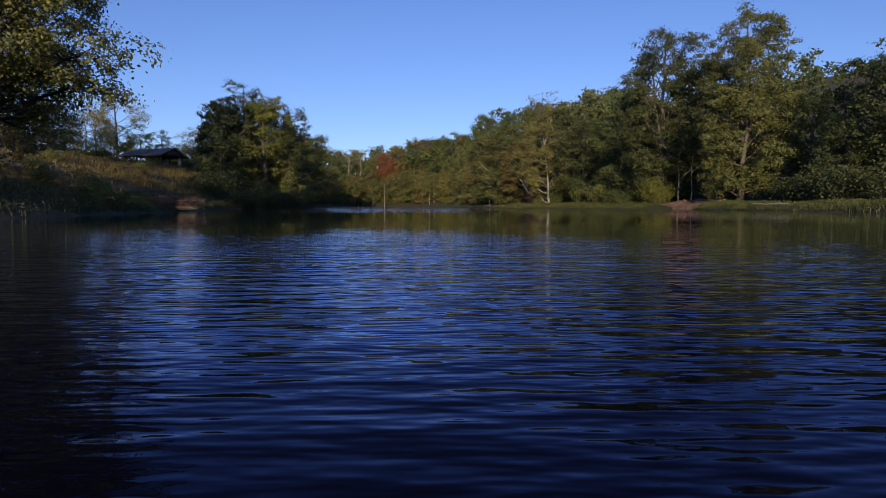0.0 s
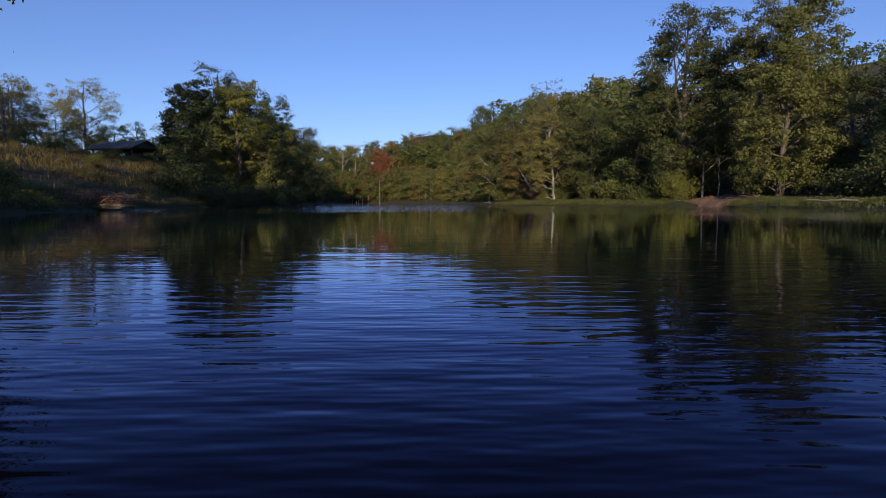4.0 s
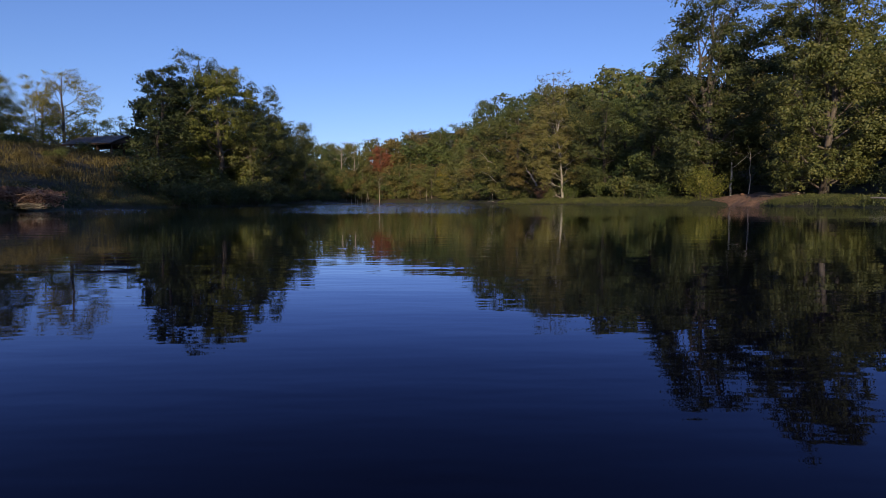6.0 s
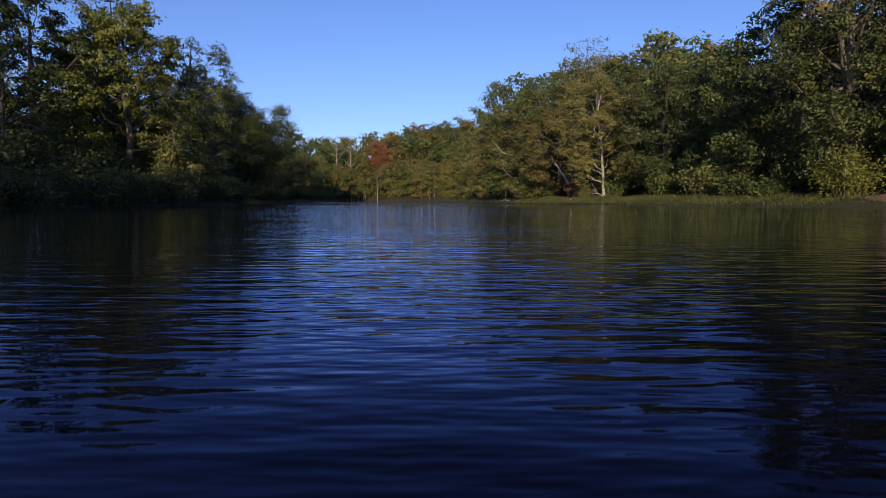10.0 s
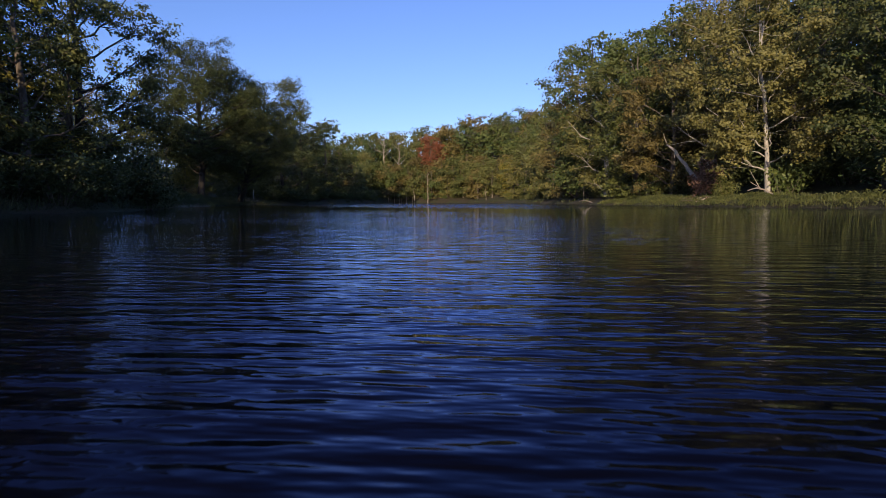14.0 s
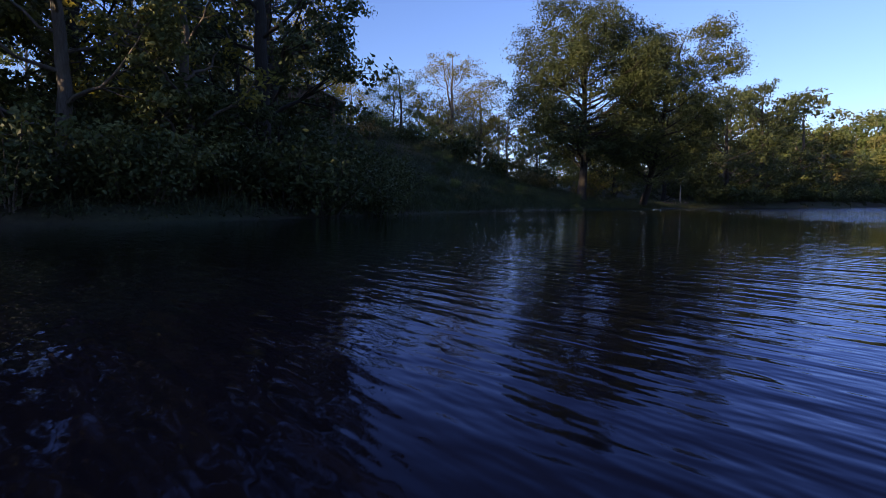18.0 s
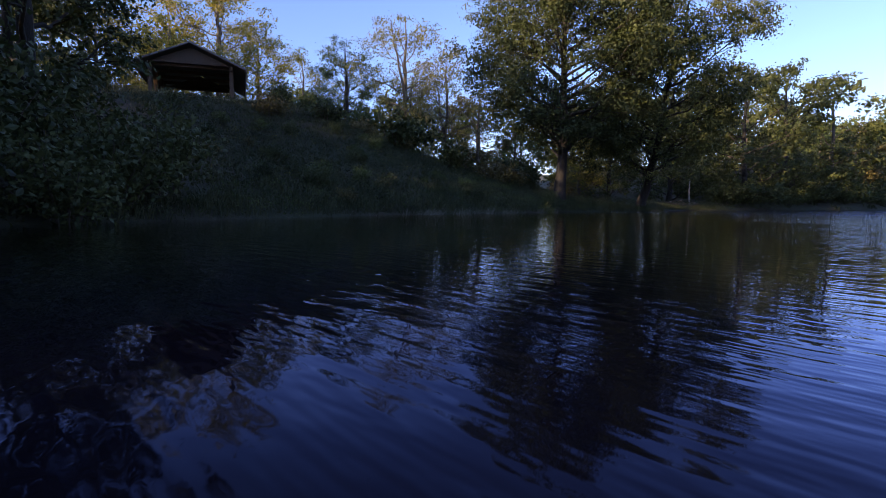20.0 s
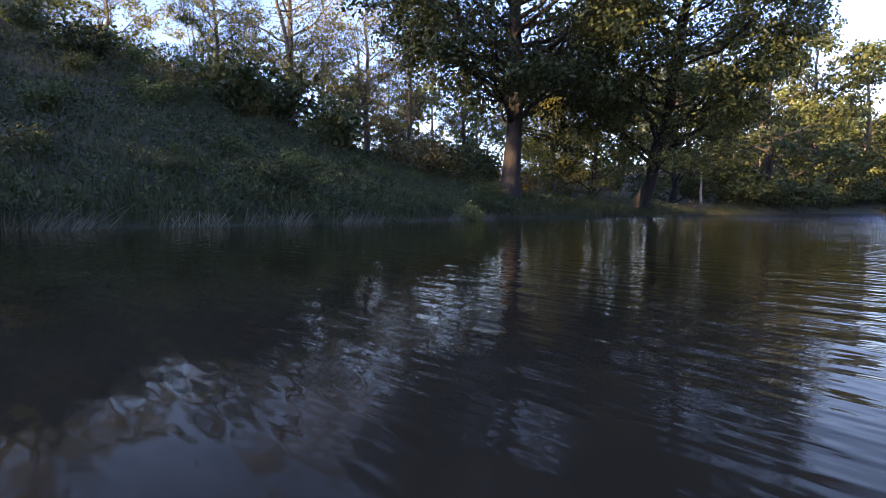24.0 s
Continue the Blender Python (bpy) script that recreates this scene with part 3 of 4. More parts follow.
# woods, from a few kinds that are repeated at other sizes and turns
KINDS = [
    make_tree("woodland_tree", "olive-green woodland tree on the hillside", 51, 15, 5.2, LEAF_OLIVE, BARK, 0.03, 0.5, 12, 4600, 0.46, clump=0.27, twigs=5),
    make_tree("woodland_tree", "green woodland tree on the hillside", 52, 16, 5.0, LEAF_GREEN, BARK, 0.03, 0.5, 12, 4600, 0.46, clump=0.27, twigs=5),
    make_tree("woodland_tree", "dark green woodland tree on the hillside", 53, 15, 5.4, LEAF_DARK, BARK_DARK, 0.03, 0.5, 12, 4600, 0.46, clump=0.27, twigs=5),
    make_tree("woodland_tree", "browning woodland tree on the hillside", 54, 14, 5.2, LEAF_BROWN, BARK, 0.03, 0.5, 12, 4600, 0.46, clump=0.27, twigs=5),
    make_tree("woodland_tree", "yellowing woodland tree on the hillside", 55, 14, 5.0, LEAF_YELLOW, BARK, 0.04, 0.5, 12, 4600, 0.46, clump=0.27, twigs=5),
    make_tree("woodland_tree", "pale dry-leaved woodland tree on the hillside", 56, 13, 4.8, LEAF_PALE, BARK, 0.06, 0.5, 13, 4200, 0.36, clump=0.24),
    make_tree("ridge_tree", "olive-green tree in the far woods", 61, 13.5, 6.0, LEAF_OLIVE, BARK, 0.05, 0.45, 8, 2300, 0.70, clump=0.40, twigs=3),
    make_tree("ridge_tree", "green tree in the far woods", 62, 13.5, 6.0, LEAF_GREEN, BARK, 0.05, 0.45, 8, 2300, 0.70, clump=0.40, twigs=3),
    make_tree("ridge_tree", "browning tree in the far woods", 63, 13.5, 6.0, LEAF_BROWN, BARK, 0.05, 0.45, 8, 2300, 0.70, clump=0.40, twigs=3),
    make_tree("ridge_tree", "pale olive tree in the far woods", 64, 13.5, 6.0, LEAF_PALE, BARK, 0.05, 0.45, 8, 2300, 0.70, clump=0.40, twigs=3),
]
FRONT = [
    make_tree("woodland_tree", "olive-green broadleaf tree at the front of the woods", 151, 15, 5.2, LEAF_OLIVE, BARK, 0.05, 0.5, 16, 12000, 0.30, clump=0.24, twigs=6),
    make_tree("woodland_tree", "dense green tree at the front of the woods", 152, 16, 5.0, LEAF_GREEN, BARK_DARK, 0.05, 0.52, 16, 12000, 0.30, clump=0.24, twigs=6),
    make_tree("woodland_tree", "dark green tree at the front of the woods", 153, 15, 5.2, LEAF_DARK, BARK_DARK, 0.05, 0.5, 16, 12000, 0.30, clump=0.24, twigs=6),
    make_tree("woodland_tree", "brown-tinged tree at the front of the woods", 154, 14, 5.2, LEAF_BROWN, BARK, 0.06, 0.5, 16, 11000, 0.28, clump=0.23, twigs=6),
    make_tree("woodland_tree", "thin pale-leaved tree at the front of the woods", 156, 13, 4.8, LEAF_PALE, BARK_PALE, 0.08, 0.5, 16, 9000, 0.26, clump=0.22, twigs=6),
]
FINE = [
    make_tree("bank_tree", "airy yellow-green tree on the high bank", 65, 13.5, 5.0, LEAF_YELLOW, BARK, 0.16, 0.55, 17, 13000, 0.205, twigs=7, clump=0.22),
    make_tree("bank_tree", "thin pale-leaved tree with open branches on the bank", 66, 13, 4.8, LEAF_PALE, BARK, 0.2, 0.55, 17, 10000, 0.18, twigs=7, clump=0.21, fork=True),
    make_tree("bank_tree", "dark green tree on the high bank", 67, 12.5, 4.8, LEAF_GREEN, BARK_DARK, 0.14, 0.5, 16, 11500, 0.19, twigs=7, clump=0.2),
    # dark leaf colour carries part of the deep shade at this edge
    make_tree("woodland_tree", "dark green tree in deep shade at the wood's edge", 69, 14, 5.6, LEAF_DARK, BARK_DARK, 0.04, 0.5, 16, 10000, 0.29, twigs=6, clump=0.21),
    make_tree("bank_tree", "browning tree on the high bank", 68, 12, 4.6, LEAF_BROWN, BARK, 0.1, 0.5, 16, 11000, 0.18, twigs=7, clump=0.2),
]
for n, ob in enumerate(FINE):
    ob["group"] = "woods round the lake" if n == 3 else "trees on the high bank"
    stand(ob, *[(-63, 110), (-53, 123.5), (-66, 124), (39.5, 46), (-54, 133)][n], 50 * n, (1.05, 0.95, 0.8, 0.95, 0.8)[n])
for n, ob in enumerate(KINDS):
    ob["group"] = "woods round the lake"
    stand(ob, *[(44, 98), (34, 104), (54, 86), (24, 128), (20, 140), (16, 165), (40, 150), (34, 170), (30, 190), (26, 210)][n], 40 * n)


def plant(x, y, kind, scale, label=""):
    rng = np.random.default_rng(int(abs(x) * 131 + abs(y) * 17))
    return again(KINDS[kind], x, y, rng.uniform(0, 360), scale, label)


# opposite bank, front row then rows up the hill: (x, y, kind, scale)
for x, y, kind, scale in [
    # this first pair stands out of view, added to shade the near woods
    (46, 18, 2, 1.1), (52, 24, 2, 1.2),
    (29, 116, 0, 1.35), (27, 130, 0, 1.3), (20, 152, 1, 1.5), (27, 148, 0, 1.4), (11.5, 173, 5, 1.25), (18, 177, 0, 1.2), (25, 168, 1, 1.4),
    (11, 187, 0, 1.35), (10, 199, 5, 1.2), (16, 195, 1, 1.25), (9, 212, 0, 1.3), (15, 213, 0, 1.4), (6, 224, 5, 1.2), (12, 230, 1, 1.3), (3, 238, 4, 0.95), (8, 246, 0, 1.2),
]:
    plant(x, y, kind, scale)
for n, (x, y, kind, scale) in enumerate([(16, 131, 0, 1.25), (27, 86, 1, 0.85), (24, 96, 2, 0.95), (13, 161, 3, 1.35), (14.5, 141, 4, 1.4)]):
    FRONT[kind]["group"] = "woods round the lake"
    stand(FRONT[kind], x, y, 83 * n, scale)
for n, (x, y, kind, scale) in enumerate([(33, 90, 2, 0.7), (28, 100, 1, 0.9), (24, 110, 2, 1.1), (22, 117, 4, 1.45), (21, 135, 1, 1.45), (13.5, 151, 1, 1.6)]):
    again(FRONT[kind], x, y, 83 * n + 40, scale)
for n, (x, y, scale) in enumerate([(-49, 148, 0.8), (-48.5, 159, 1.0), (-44, 168, 1.28), (-44, 180, 1.35), (43, 50, 1.05), (40, 57, 0.8), (48, 61, 1.0), (45, 35, 1.05), (46, 40, 1.2), (44, 28, 1.15), (42, 69, 0.45), (38, 76, 1.1), (29.5, 83, 1.1), (36.5, 51, 0.5), (34, 68, 0.55)]):
    again(FINE[3], x, y, 67 * n, scale)
rng = np.random.default_rng(77)
for n in range(48):
    t = n / 48
    x, y = 46 - 22 * t + 9 * (n % 3) + rng.uniform(-2, 2), 30 + 220 * t + rng.uniform(-4, 4)
    if y < 100 and x > 48:
        plant(x, y, 1 + n % 2, rng.uniform(0.95, 1.15))
    elif y >= 100 and not (0.50 < x / (y - 34) < 0.64 and y < 140):
        plant(x, y, int(rng.choice([6, 7, 6, 7, 8])), rng.uniform(1.0, 1.35))
# head of the lake
for x, y, kind, scale in [(6, 240, 6, 0.8), (1, 246, 9, 0.75), (-4, 250, 6, 0.8), (-9, 253, 8, 0.75), (-14, 256, 6, 0.8), (-20, 257, 9, 0.7), (-33, 258, 6, 0.75), (-40, 258, 7, 0.8), (-47, 256, 6, 0.8)]:
    plant(x, y, kind, scale, "sunlit olive tree at the head of the lake")
for n in range(24):
    t = n / 23
    plant(-54 + 60 * t + rng.uniform(-1, 1), 259 + 3 * math.sin(n * 2.1), int(rng.choice([6, 9, 6, 8, 7])), rng.uniform(0.7, 1.0), "sunlit olive tree at the head of the lake")
for n in range(36):
    t = n / 35
    x = -95 + 120 * t + rng.uniform(-2, 2)
    plant(x, 272 + 10 * (n % 3) + rng.uniform(-2, 2), int(rng.choice([6, 7, 6, 8, 7])), rng.uniform(1.05, 1.4) * np.interp(x, [-80, -45], [0.75, 1.08]), "green tree on the far ridge")
for n in range(24):
    plant(-125 + 100 * n / 23 + rng.uniform(-2, 2), 282 + 8 * (n % 2), int(rng.choice([6, 7, 7])), rng.uniform(0.6, 0.8), "green tree on the far ridge")
stand(make_tree("maple_tree", "red autumn maple at the head of the lake", 57, 19.5, 4.4, LEAF_RED, BARK, 0.42, 0.5, 16, 7000, 0.42, clump=0.34), -27, 266)
# near bank, beyond the leaning sycamore
for x, y, kind, scale in [
    (-43, 193, 0, 1.22), (-44, 206, 3, 0.85), (-45, 220, 0, 0.7), (-46, 233, 1, 0.65), (-48, 246, 0, 0.65),
    (-54, 172, 2, 1.1), (-53, 188, 0, 1.15), (-53, 205, 2, 0.85), (-55, 222, 1, 0.7), (-56, 240, 0, 0.65),
]:
    plant(x, y, kind, scale)
# top of the high bank, round the shelter
for x, y, kind, scale in [(-69, 101, 0, 0.95), (-71, 116, 0, 0.9), (-60, 121, 2, 0.75), (-78, 124, 0, 0.95), (-57, 131, 1, 0.95), (-53, 137, 2, 0.6), (-57, 142, 2, 0.65), (-66, 95, 1, 0.9),
                          (-72, 92, 2, 0.9), (-58, 152, 0, 0.9), (-53, 149, 0, 0.75), (-65, 138, 0, 0.8), (-62, 130, 2, 0.8), (-75, 108, 0, 1.05)]:
    rng = np.random.default_rng(int(abs(x) * 37 + abs(y) * 11))
    again(FINE[kind], x, y, rng.uniform(0, 360), scale)
for x, y, kind, scale in [
    (-72, 78, 5, 0.9), (-82, 98, 0, 1.0), (-88, 86, 1, 1.0), (-80, 64, 4, 0.9), (-78, 52, 0, 0.9),
    (-31.5, 83, 2, 0.75), (-34, 89, 2, 0.7), (-38.5, 95, 2, 0.75), (-27, 69, 2, 0.55), (-21.5, 79, 0, 0.5),
     # mostly out of view: trees added behind and to the left to cast shade
     (-28, -3, 6, 1.2), (-70, 38, 4, 0.9), (-76, 24, 0, 1.0), (-62, 16, 6, 0.9), (-72, 6, 7, 1.0), (-56, -4, 6, 1.0), (-44, -14, 7, 1.0), (-86, 46, 6, 1.1), (-92, 66, 7, 1.1), (-90, 112, 6, 1.1), (-92, 130, 7, 1.0),
    (-80, 138, 6, 1.0), (-72, 148, 7, 0.95), (-66, 160, 6, 1.0), (-66, 176, 7, 1.1), (-66, 194, 6, 1.1), (-68, 212, 7, 1.1), (-68, 230, 6, 1.1), (-70, 250, 7, 1.1),
]:
    plant(x, y, kind, scale)


# out-of-view trees, added only to throw shade across both near banks
tall = stand(make_tree("tulip_tree", "unseen very tall clear-trunked tree added to shade the near banks", 58, 29, 6.2, LEAF_OLIVE, BARK, 0.5, 0.5, 14, 5000, 0.52, trunk=0.34, clump=0.25, twigs=4), -48, 22)
tall["group"] = "tall trees above the near shores"
for n, (x, y, scale) in enumerate([(-53, 30, 0.95), (-61, 33, 0.95), (-69, 35, 0.95), (-35, 28, 0.85), (-44, 20, 0.95), (39, 10, 0.85), (46, 4, 0.9), (53, 12, 0.95), (41, -6, 0.95), (-57, 20, 1.05), (-66, 22, 1.0), (-75, 26, 1.0)]):
    again(tall, x, y, 71 * n, scale)


# ---- shrubs and undergrowth ----
SHRUBS = [
    make_shrub("shrub", "dark green shore shrub in the shade of trees", 71, 2.6, 1.9, LEAF_DARK, 1000, 0.30),
    make_shrub("shrub", "olive-green shrub at the water's edge", 72, 2.4, 1.8, LEAF_OLIVE, 1100, 0.28),
    make_shrub("shrub", "green leafy shrub on the bank", 73, 2.2, 1.7, LEAF_GREEN, 1100, 0.27),
    make_shrub("shrub", "brown dry shrub on the bank", 74, 1.7, 1.4, LEAF_BROWN, 900, 0.20),
    make_shrub("shrub", "dense dark shrub overhanging the shaded shore", 70, 2.6, 2.0, LEAF_DARK, 2500, 0.19, 14),
]
for n, ob in enumerate(SHRUBS):
    ob["group"] = "shrubs along the shore"
    stand(ob, *[(-23, 70), (24, 88), (23, 93), (-45, 108), (-24, 90)][n], 30 * n)


def bush(x, y, kind, scale):
    rng = np.random.default_rng(int(abs(x) * 71 + abs(y) * 29))
    return again(SHRUBS[kind], x, y, rng.uniform(0, 360), scale)


def along_shore(y0, y1, right, step, inland, rng):
    """Places a little inland of one shore, from y0 to y1."""
    side = [p for p in SHORE[:17]] if right else [p for p in SHORE[19:]][::-1]
    sy, sx = np.array([p[1] for p in side], float), np.array([p[0] for p in side], float)
    order = np.argsort(sy)
    for y in np.arange(y0, y1, step):
        x = np.interp(y, sy[order], sx[order])
        yield x + (1 if right else -1) * (inland + rng.uniform(0, 2.2)), y + rng.uniform(-0.8, 0.8)


rng = np.random.default_rng(5)
for x, y in along_shore(76, 240, True, 3.6, 3.2, rng):
    if not 98 < y < 102:
        bush(x, y, int(rng.choice([0, 1, 2, 1])), rng.uniform(0.6, 1.25))
for x, y in along_shore(76, 150, True, 4.5, 7.5, rng):
    bush(x, y, 0, rng.uniform(1.0, 1.7))
for x, y in along_shore(30, 58, True, 4.0, 6.0, rng):
    bush(x, y, 4, rng.uniform(0.8, 1.4))
# kind 4 for its dark leaves, which stand in for shade below the grove
for x, y in along_shore(62, 80, False, 2.1, 0.0, rng):
    bush(x, y, 4, rng.uniform(0.8, 1.3))
for x, y in along_shore(80, 100, False, 1.9, -0.1, rng):
    bush(x, y, 4, rng.uniform(0.7, 1.15))
for x, y in along_shore(66, 96, False, 3.2, 4.5, rng):
    bush(x, y, 4, rng.uniform(1.0, 1.5))
for x, y in along_shore(161, 250, False, 3.4, 1.4, rng):
    bush(x, y, int(rng.choice([0, 0, 1, 2])), rng.uniform(0.8, 1.4))
for x, y in along_shore(163, 250, False, 4.2, 5.5, rng):
    bush(x, y, 0, rng.uniform(1.1, 1.7))
for n in range(16):
    bush(-46 + 46 * n / 15 + rng.uniform(-1, 1), 256 + rng.uniform(-1, 1), int(rng.choice([1, 2, 3])), rng.uniform(0.5, 0.9))
# brow of the high bank, and round the shelter
for x, y, kind, s in [(-46, 118, 0, 1.2), (-49, 121, 0, 1.3), (-44, 122, 0, 1.0), (-52, 119, 2, 1.1), (-55, 115, 2, 0.9), (-58, 117, 0, 1.0), (-43, 127, 3, 1.2), (-46, 128, 3, 1.3),
                      (-41, 131, 3, 1.0), (-48, 84, 3, 0.5), (-53, 80, 1, 0.5), (-46, 70, 3, 0.5), (-50, 62, 1, 0.6), (-44, 54, 3, 0.9), (-42, 44, 3, 0.9), (-48, 36, 1, 0.9),
                      (-36, 50, 1, 0.6), (-31, 44, 3, 0.7), (-27, 38, 1, 0.6), (-38, 30, 3, 0.8), (-20.5, 33, 1, 0.45), (-19.5, 35.5, 2, 0.4), (-18, 30.5, 1, 0.4), (-17.2, 27.5, 2, 0.35)]:
    bush(x, y, kind, s)
for k in range(34):
    bush(rng.uniform(-52, -24), rng.uniform(40, 84), int(rng.choice([3, 3, 1, 2])), rng.uniform(0.3, 0.75))
for k in range(16):
    bush(rng.uniform(-50, -43) - 0.1 * k, 96 + 1.6 * k, int(rng.choice([3, 0, 3])), rng.uniform(0.25, 0.4) if k < 9 else rng.uniform(0.5, 0.8))
for x, y, s in [(-52, 137, 1.3), (-56, 141, 1.4), (-61, 146, 1.5), (-50, 133, 1.0), (-66, 150, 1.6), (-72, 140, 1.6), (-58, 134, 1.2)]:
    bush(x, y, 0, s)
for k in range(14):
    bush(rng.uniform(-43, -33), rng.uniform(104, 126), int(rng.choice([1, 2, 3])), rng.uniform(0.16, 0.32))
# unseen shrubs, added to keep sun off the tufts at the near waterline
for x, y, s in [(-23.5, 17, 1.9), (-20.0, 15.5, 1.7), (-27, 20, 2.0), (-18.2, 13, 1.3)]:
    bush(x, y, 4, s)
for k in range(52):
    x, y = rng.uniform(-46, -29.5), rng.uniform(101, 130)
    if 0.6 < shore_distance(np.array([(x, y)]))[0] < 15:
        bush(x, y, int(rng.choice([0, 2, 4, 4, 3])), rng.uniform(0.18, 0.42))
stand(make_shrub("shrub", "sunlit yellow-green sapling spreading over the shore", 75, 3.6, 2.6, LEAF_LIME, 4600, 0.19, 13), 27.7, 73.5)
stand(make_cedar("cedar_tree", "dense green cedar at the wood's edge", 76, 8.2, 2.1, LEAF_CEDAR), 37, 54.5)
stand(make_cedar("cedar_tree", "olive cedar among shore trees", 77, 7.0, 2.0, LEAF_CEDAR), 23.5, 97.5)
stand(make_cedar("cedar_tree", "small olive cedar in the woods", 78, 6.5, 1.9, LEAF_CEDAR), 25.5, 92.5)
# yellow leaf colour adds the brightness of sun on this cedar
stand(make_cedar("cedar_tree", "yellow-green cedar behind the oak, sunlight put into its leaf colour", 79, 9.4, 3.3, LEAF_YELLOW, 9000, 0.20), -50, 144)
stand(make_cedar("cedar_tree", "sunlit cedar at the head of the lake", 80, 10.5, 2.6, LEAF_CEDAR, 3600, 0.34), -17, 258)
stand(make_shrub("shrub", "dead red-leaved bush beside the fallen trunk", 81, 3.4, 1.5, LEAF_DEAD, 1500, 0.24), 17.6, 111.5)


# ---- grass ----
def grass(name, label, spots, leaf, height, width, seed, lean=0.35, category="grass"):
    """Many upright blades on the ground at the given places: tapering, bent, each of two faces."""
    rng = np.random.default_rng(seed)
    k = len(spots)
    z = land(spots)
    base = np.column_stack([spots, z - 0.03])
    h = height * rng.uniform(0.45, 1.25, k)
    az = rng.uniform(0, 6.283, k)
    side = np.column_stack([np.cos(az), np.sin(az), np.zeros(k)]) * (width * rng.uniform(0.6, 1.4, k))[:, None]
    tilt = rng.normal(size=(k, 2)) * lean
    mid = base + np.column_stack([tilt * h[:, None] * 0.35, h * 0.6])
    tip = base + np.column_stack([tilt * h[:, None] * 1.1, h])
    v = np.stack([base - side, base + side, mid + side * 0.7, mid - side * 0.7, tip], 1).reshape(-1, 3)
    q = np.arange(k)[:, None] * 5
    tris = np.concatenate([q + [0, 1, 2], q + [0, 2, 3], q + [3, 2, 4]], 0)
    return tagged(new(name, mesh_of(name, v, tris, leaf)), label, category, "", "stuff")


def patch(rng, count, x0, x1, y0, y1, near=0.1, far=99.0, clumps=0.5):
    """Places on land in a box, drawn together into tufts."""
    tufts = max(40, int(count / 14))
    centre = np.column_stack([rng.uniform(x0, x1, tufts), rng.uniform(y0, y1, tufts)])
    p = centre[rng.integers(0, tufts, count)] + rng.normal(size=(count, 2)) * clumps * 0.5
    d = shore_distance(p)
    p = p[(d > near) & (d < far)]
    return p[land(p) > 0.03]


rng = np.random.default_rng(9)
grass("bank_grass", "tall dark green weeds on the shaded bank", patch(rng, 26000, -52, -29, 100, 132, 0.3, 20), LEAF_WEED, 0.5, 0.012, 91)
grass("bank_grass", "thick green grass at the foot of the bank", patch(rng, 24000, -40, -26, 100, 134, 0.25, 3.2, 0.4), LEAF_WEED, 0.55, 0.012, 92)
grass("bank_grass", "dry brown grass on the slope above the lake", patch(rng, 14000, -60, -20, 14, 96, 3.0, 40, 1.4), LEAF_BROWN, 0.55, 0.03, 93)
grass("bank_grass", "thick brown grass below the shelter", patch(rng, 15000, -56, -30, 60, 101, 3.0, 30, 0.9), LEAF_BROWN, 0.6, 0.022, 99)
grass("bank_grass", "green weeds along the near shore", patch(rng, 11000, -34, -13, 10, 60, 0.0, 6.0), LEAF_WEED, 0.42, 0.025, 94)
grass("bank_grass", "low green grass along the opposite shore", patch(rng, 26000, 12, 36, 24, 128, 0.0, 4.5), LEAF_WEED, 0.3, 0.02, 95)
grass("bank_grass", "olive grass at the foot of the far woods", patch(rng, 12000, -42, 18, 120, 258, 0.0, 4.0), LEAF_WEED, 0.55, 0.06, 96)
grass("bank_grass", "dark weeds under the trees along the shaded shore", patch(rng, 9000, -28, -19, 60, 103, 0.0, 2.5), LEAF_WEED, 0.5, 0.02, 98)
grass("bank_grass", "dull green weeds on the brow by the shelter", patch(rng, 3500, -66, -44, 84, 126, 14, 40), LEAF_WEED, 0.5, 0.015, 97)


def weeds(label, spots, leaf, height, size, seed):
    """Low leafy weeds in mounds: each place carries a short stem's worth of broad leaves."""
    rng = np.random.default_rng(seed)
    lift = height * np.array([0.55 + 0.6 * noise.noise((a * 0.55, b * 0.55, seed)) + 0.25 * noise.noise((a * 1.9, b * 1.9, seed)) for a, b in spots])
    z = land(spots) + np.clip(lift, 0.05, None) * rng.uniform(0.15, 1.0, len(spots)) ** 0.6
    v, f = blades(rng, np.column_stack([spots, z]), size, size * 0.5)
    return tagged(new("bank_weeds", mesh_of("bank_weeds", v, f, leaf)), label, "weeds", "", "stuff")


weeds("broad-leaved dark green weeds in soft mounds on the bank", patch(rng, 56000, -50, -29, 100, 132, 0.2, 18, 1.1), LEAF_WEED, 0.7, 0.13, 151)
weeds("lush green waterside weeds above the reed stalks", patch(rng, 44000, -42, -26, 100, 136, 0.0, 2.4, 0.6), LEAF_GREEN, 0.65, 0.10, 152)
weeds("yellowing goldenrod scattered over the shaded bank", patch(rng, 2600, -46, -31, 102, 126, 1.5, 12, 0.35), LEAF_YELLOW, 0.9, 0.07, 153)
weeds("scruffy brown weeds on the near bank", patch(rng, 26000, -44, -15, 22, 66, 0.2, 16, 0.8), LEAF_BROWN, 0.7, 0.12, 154)


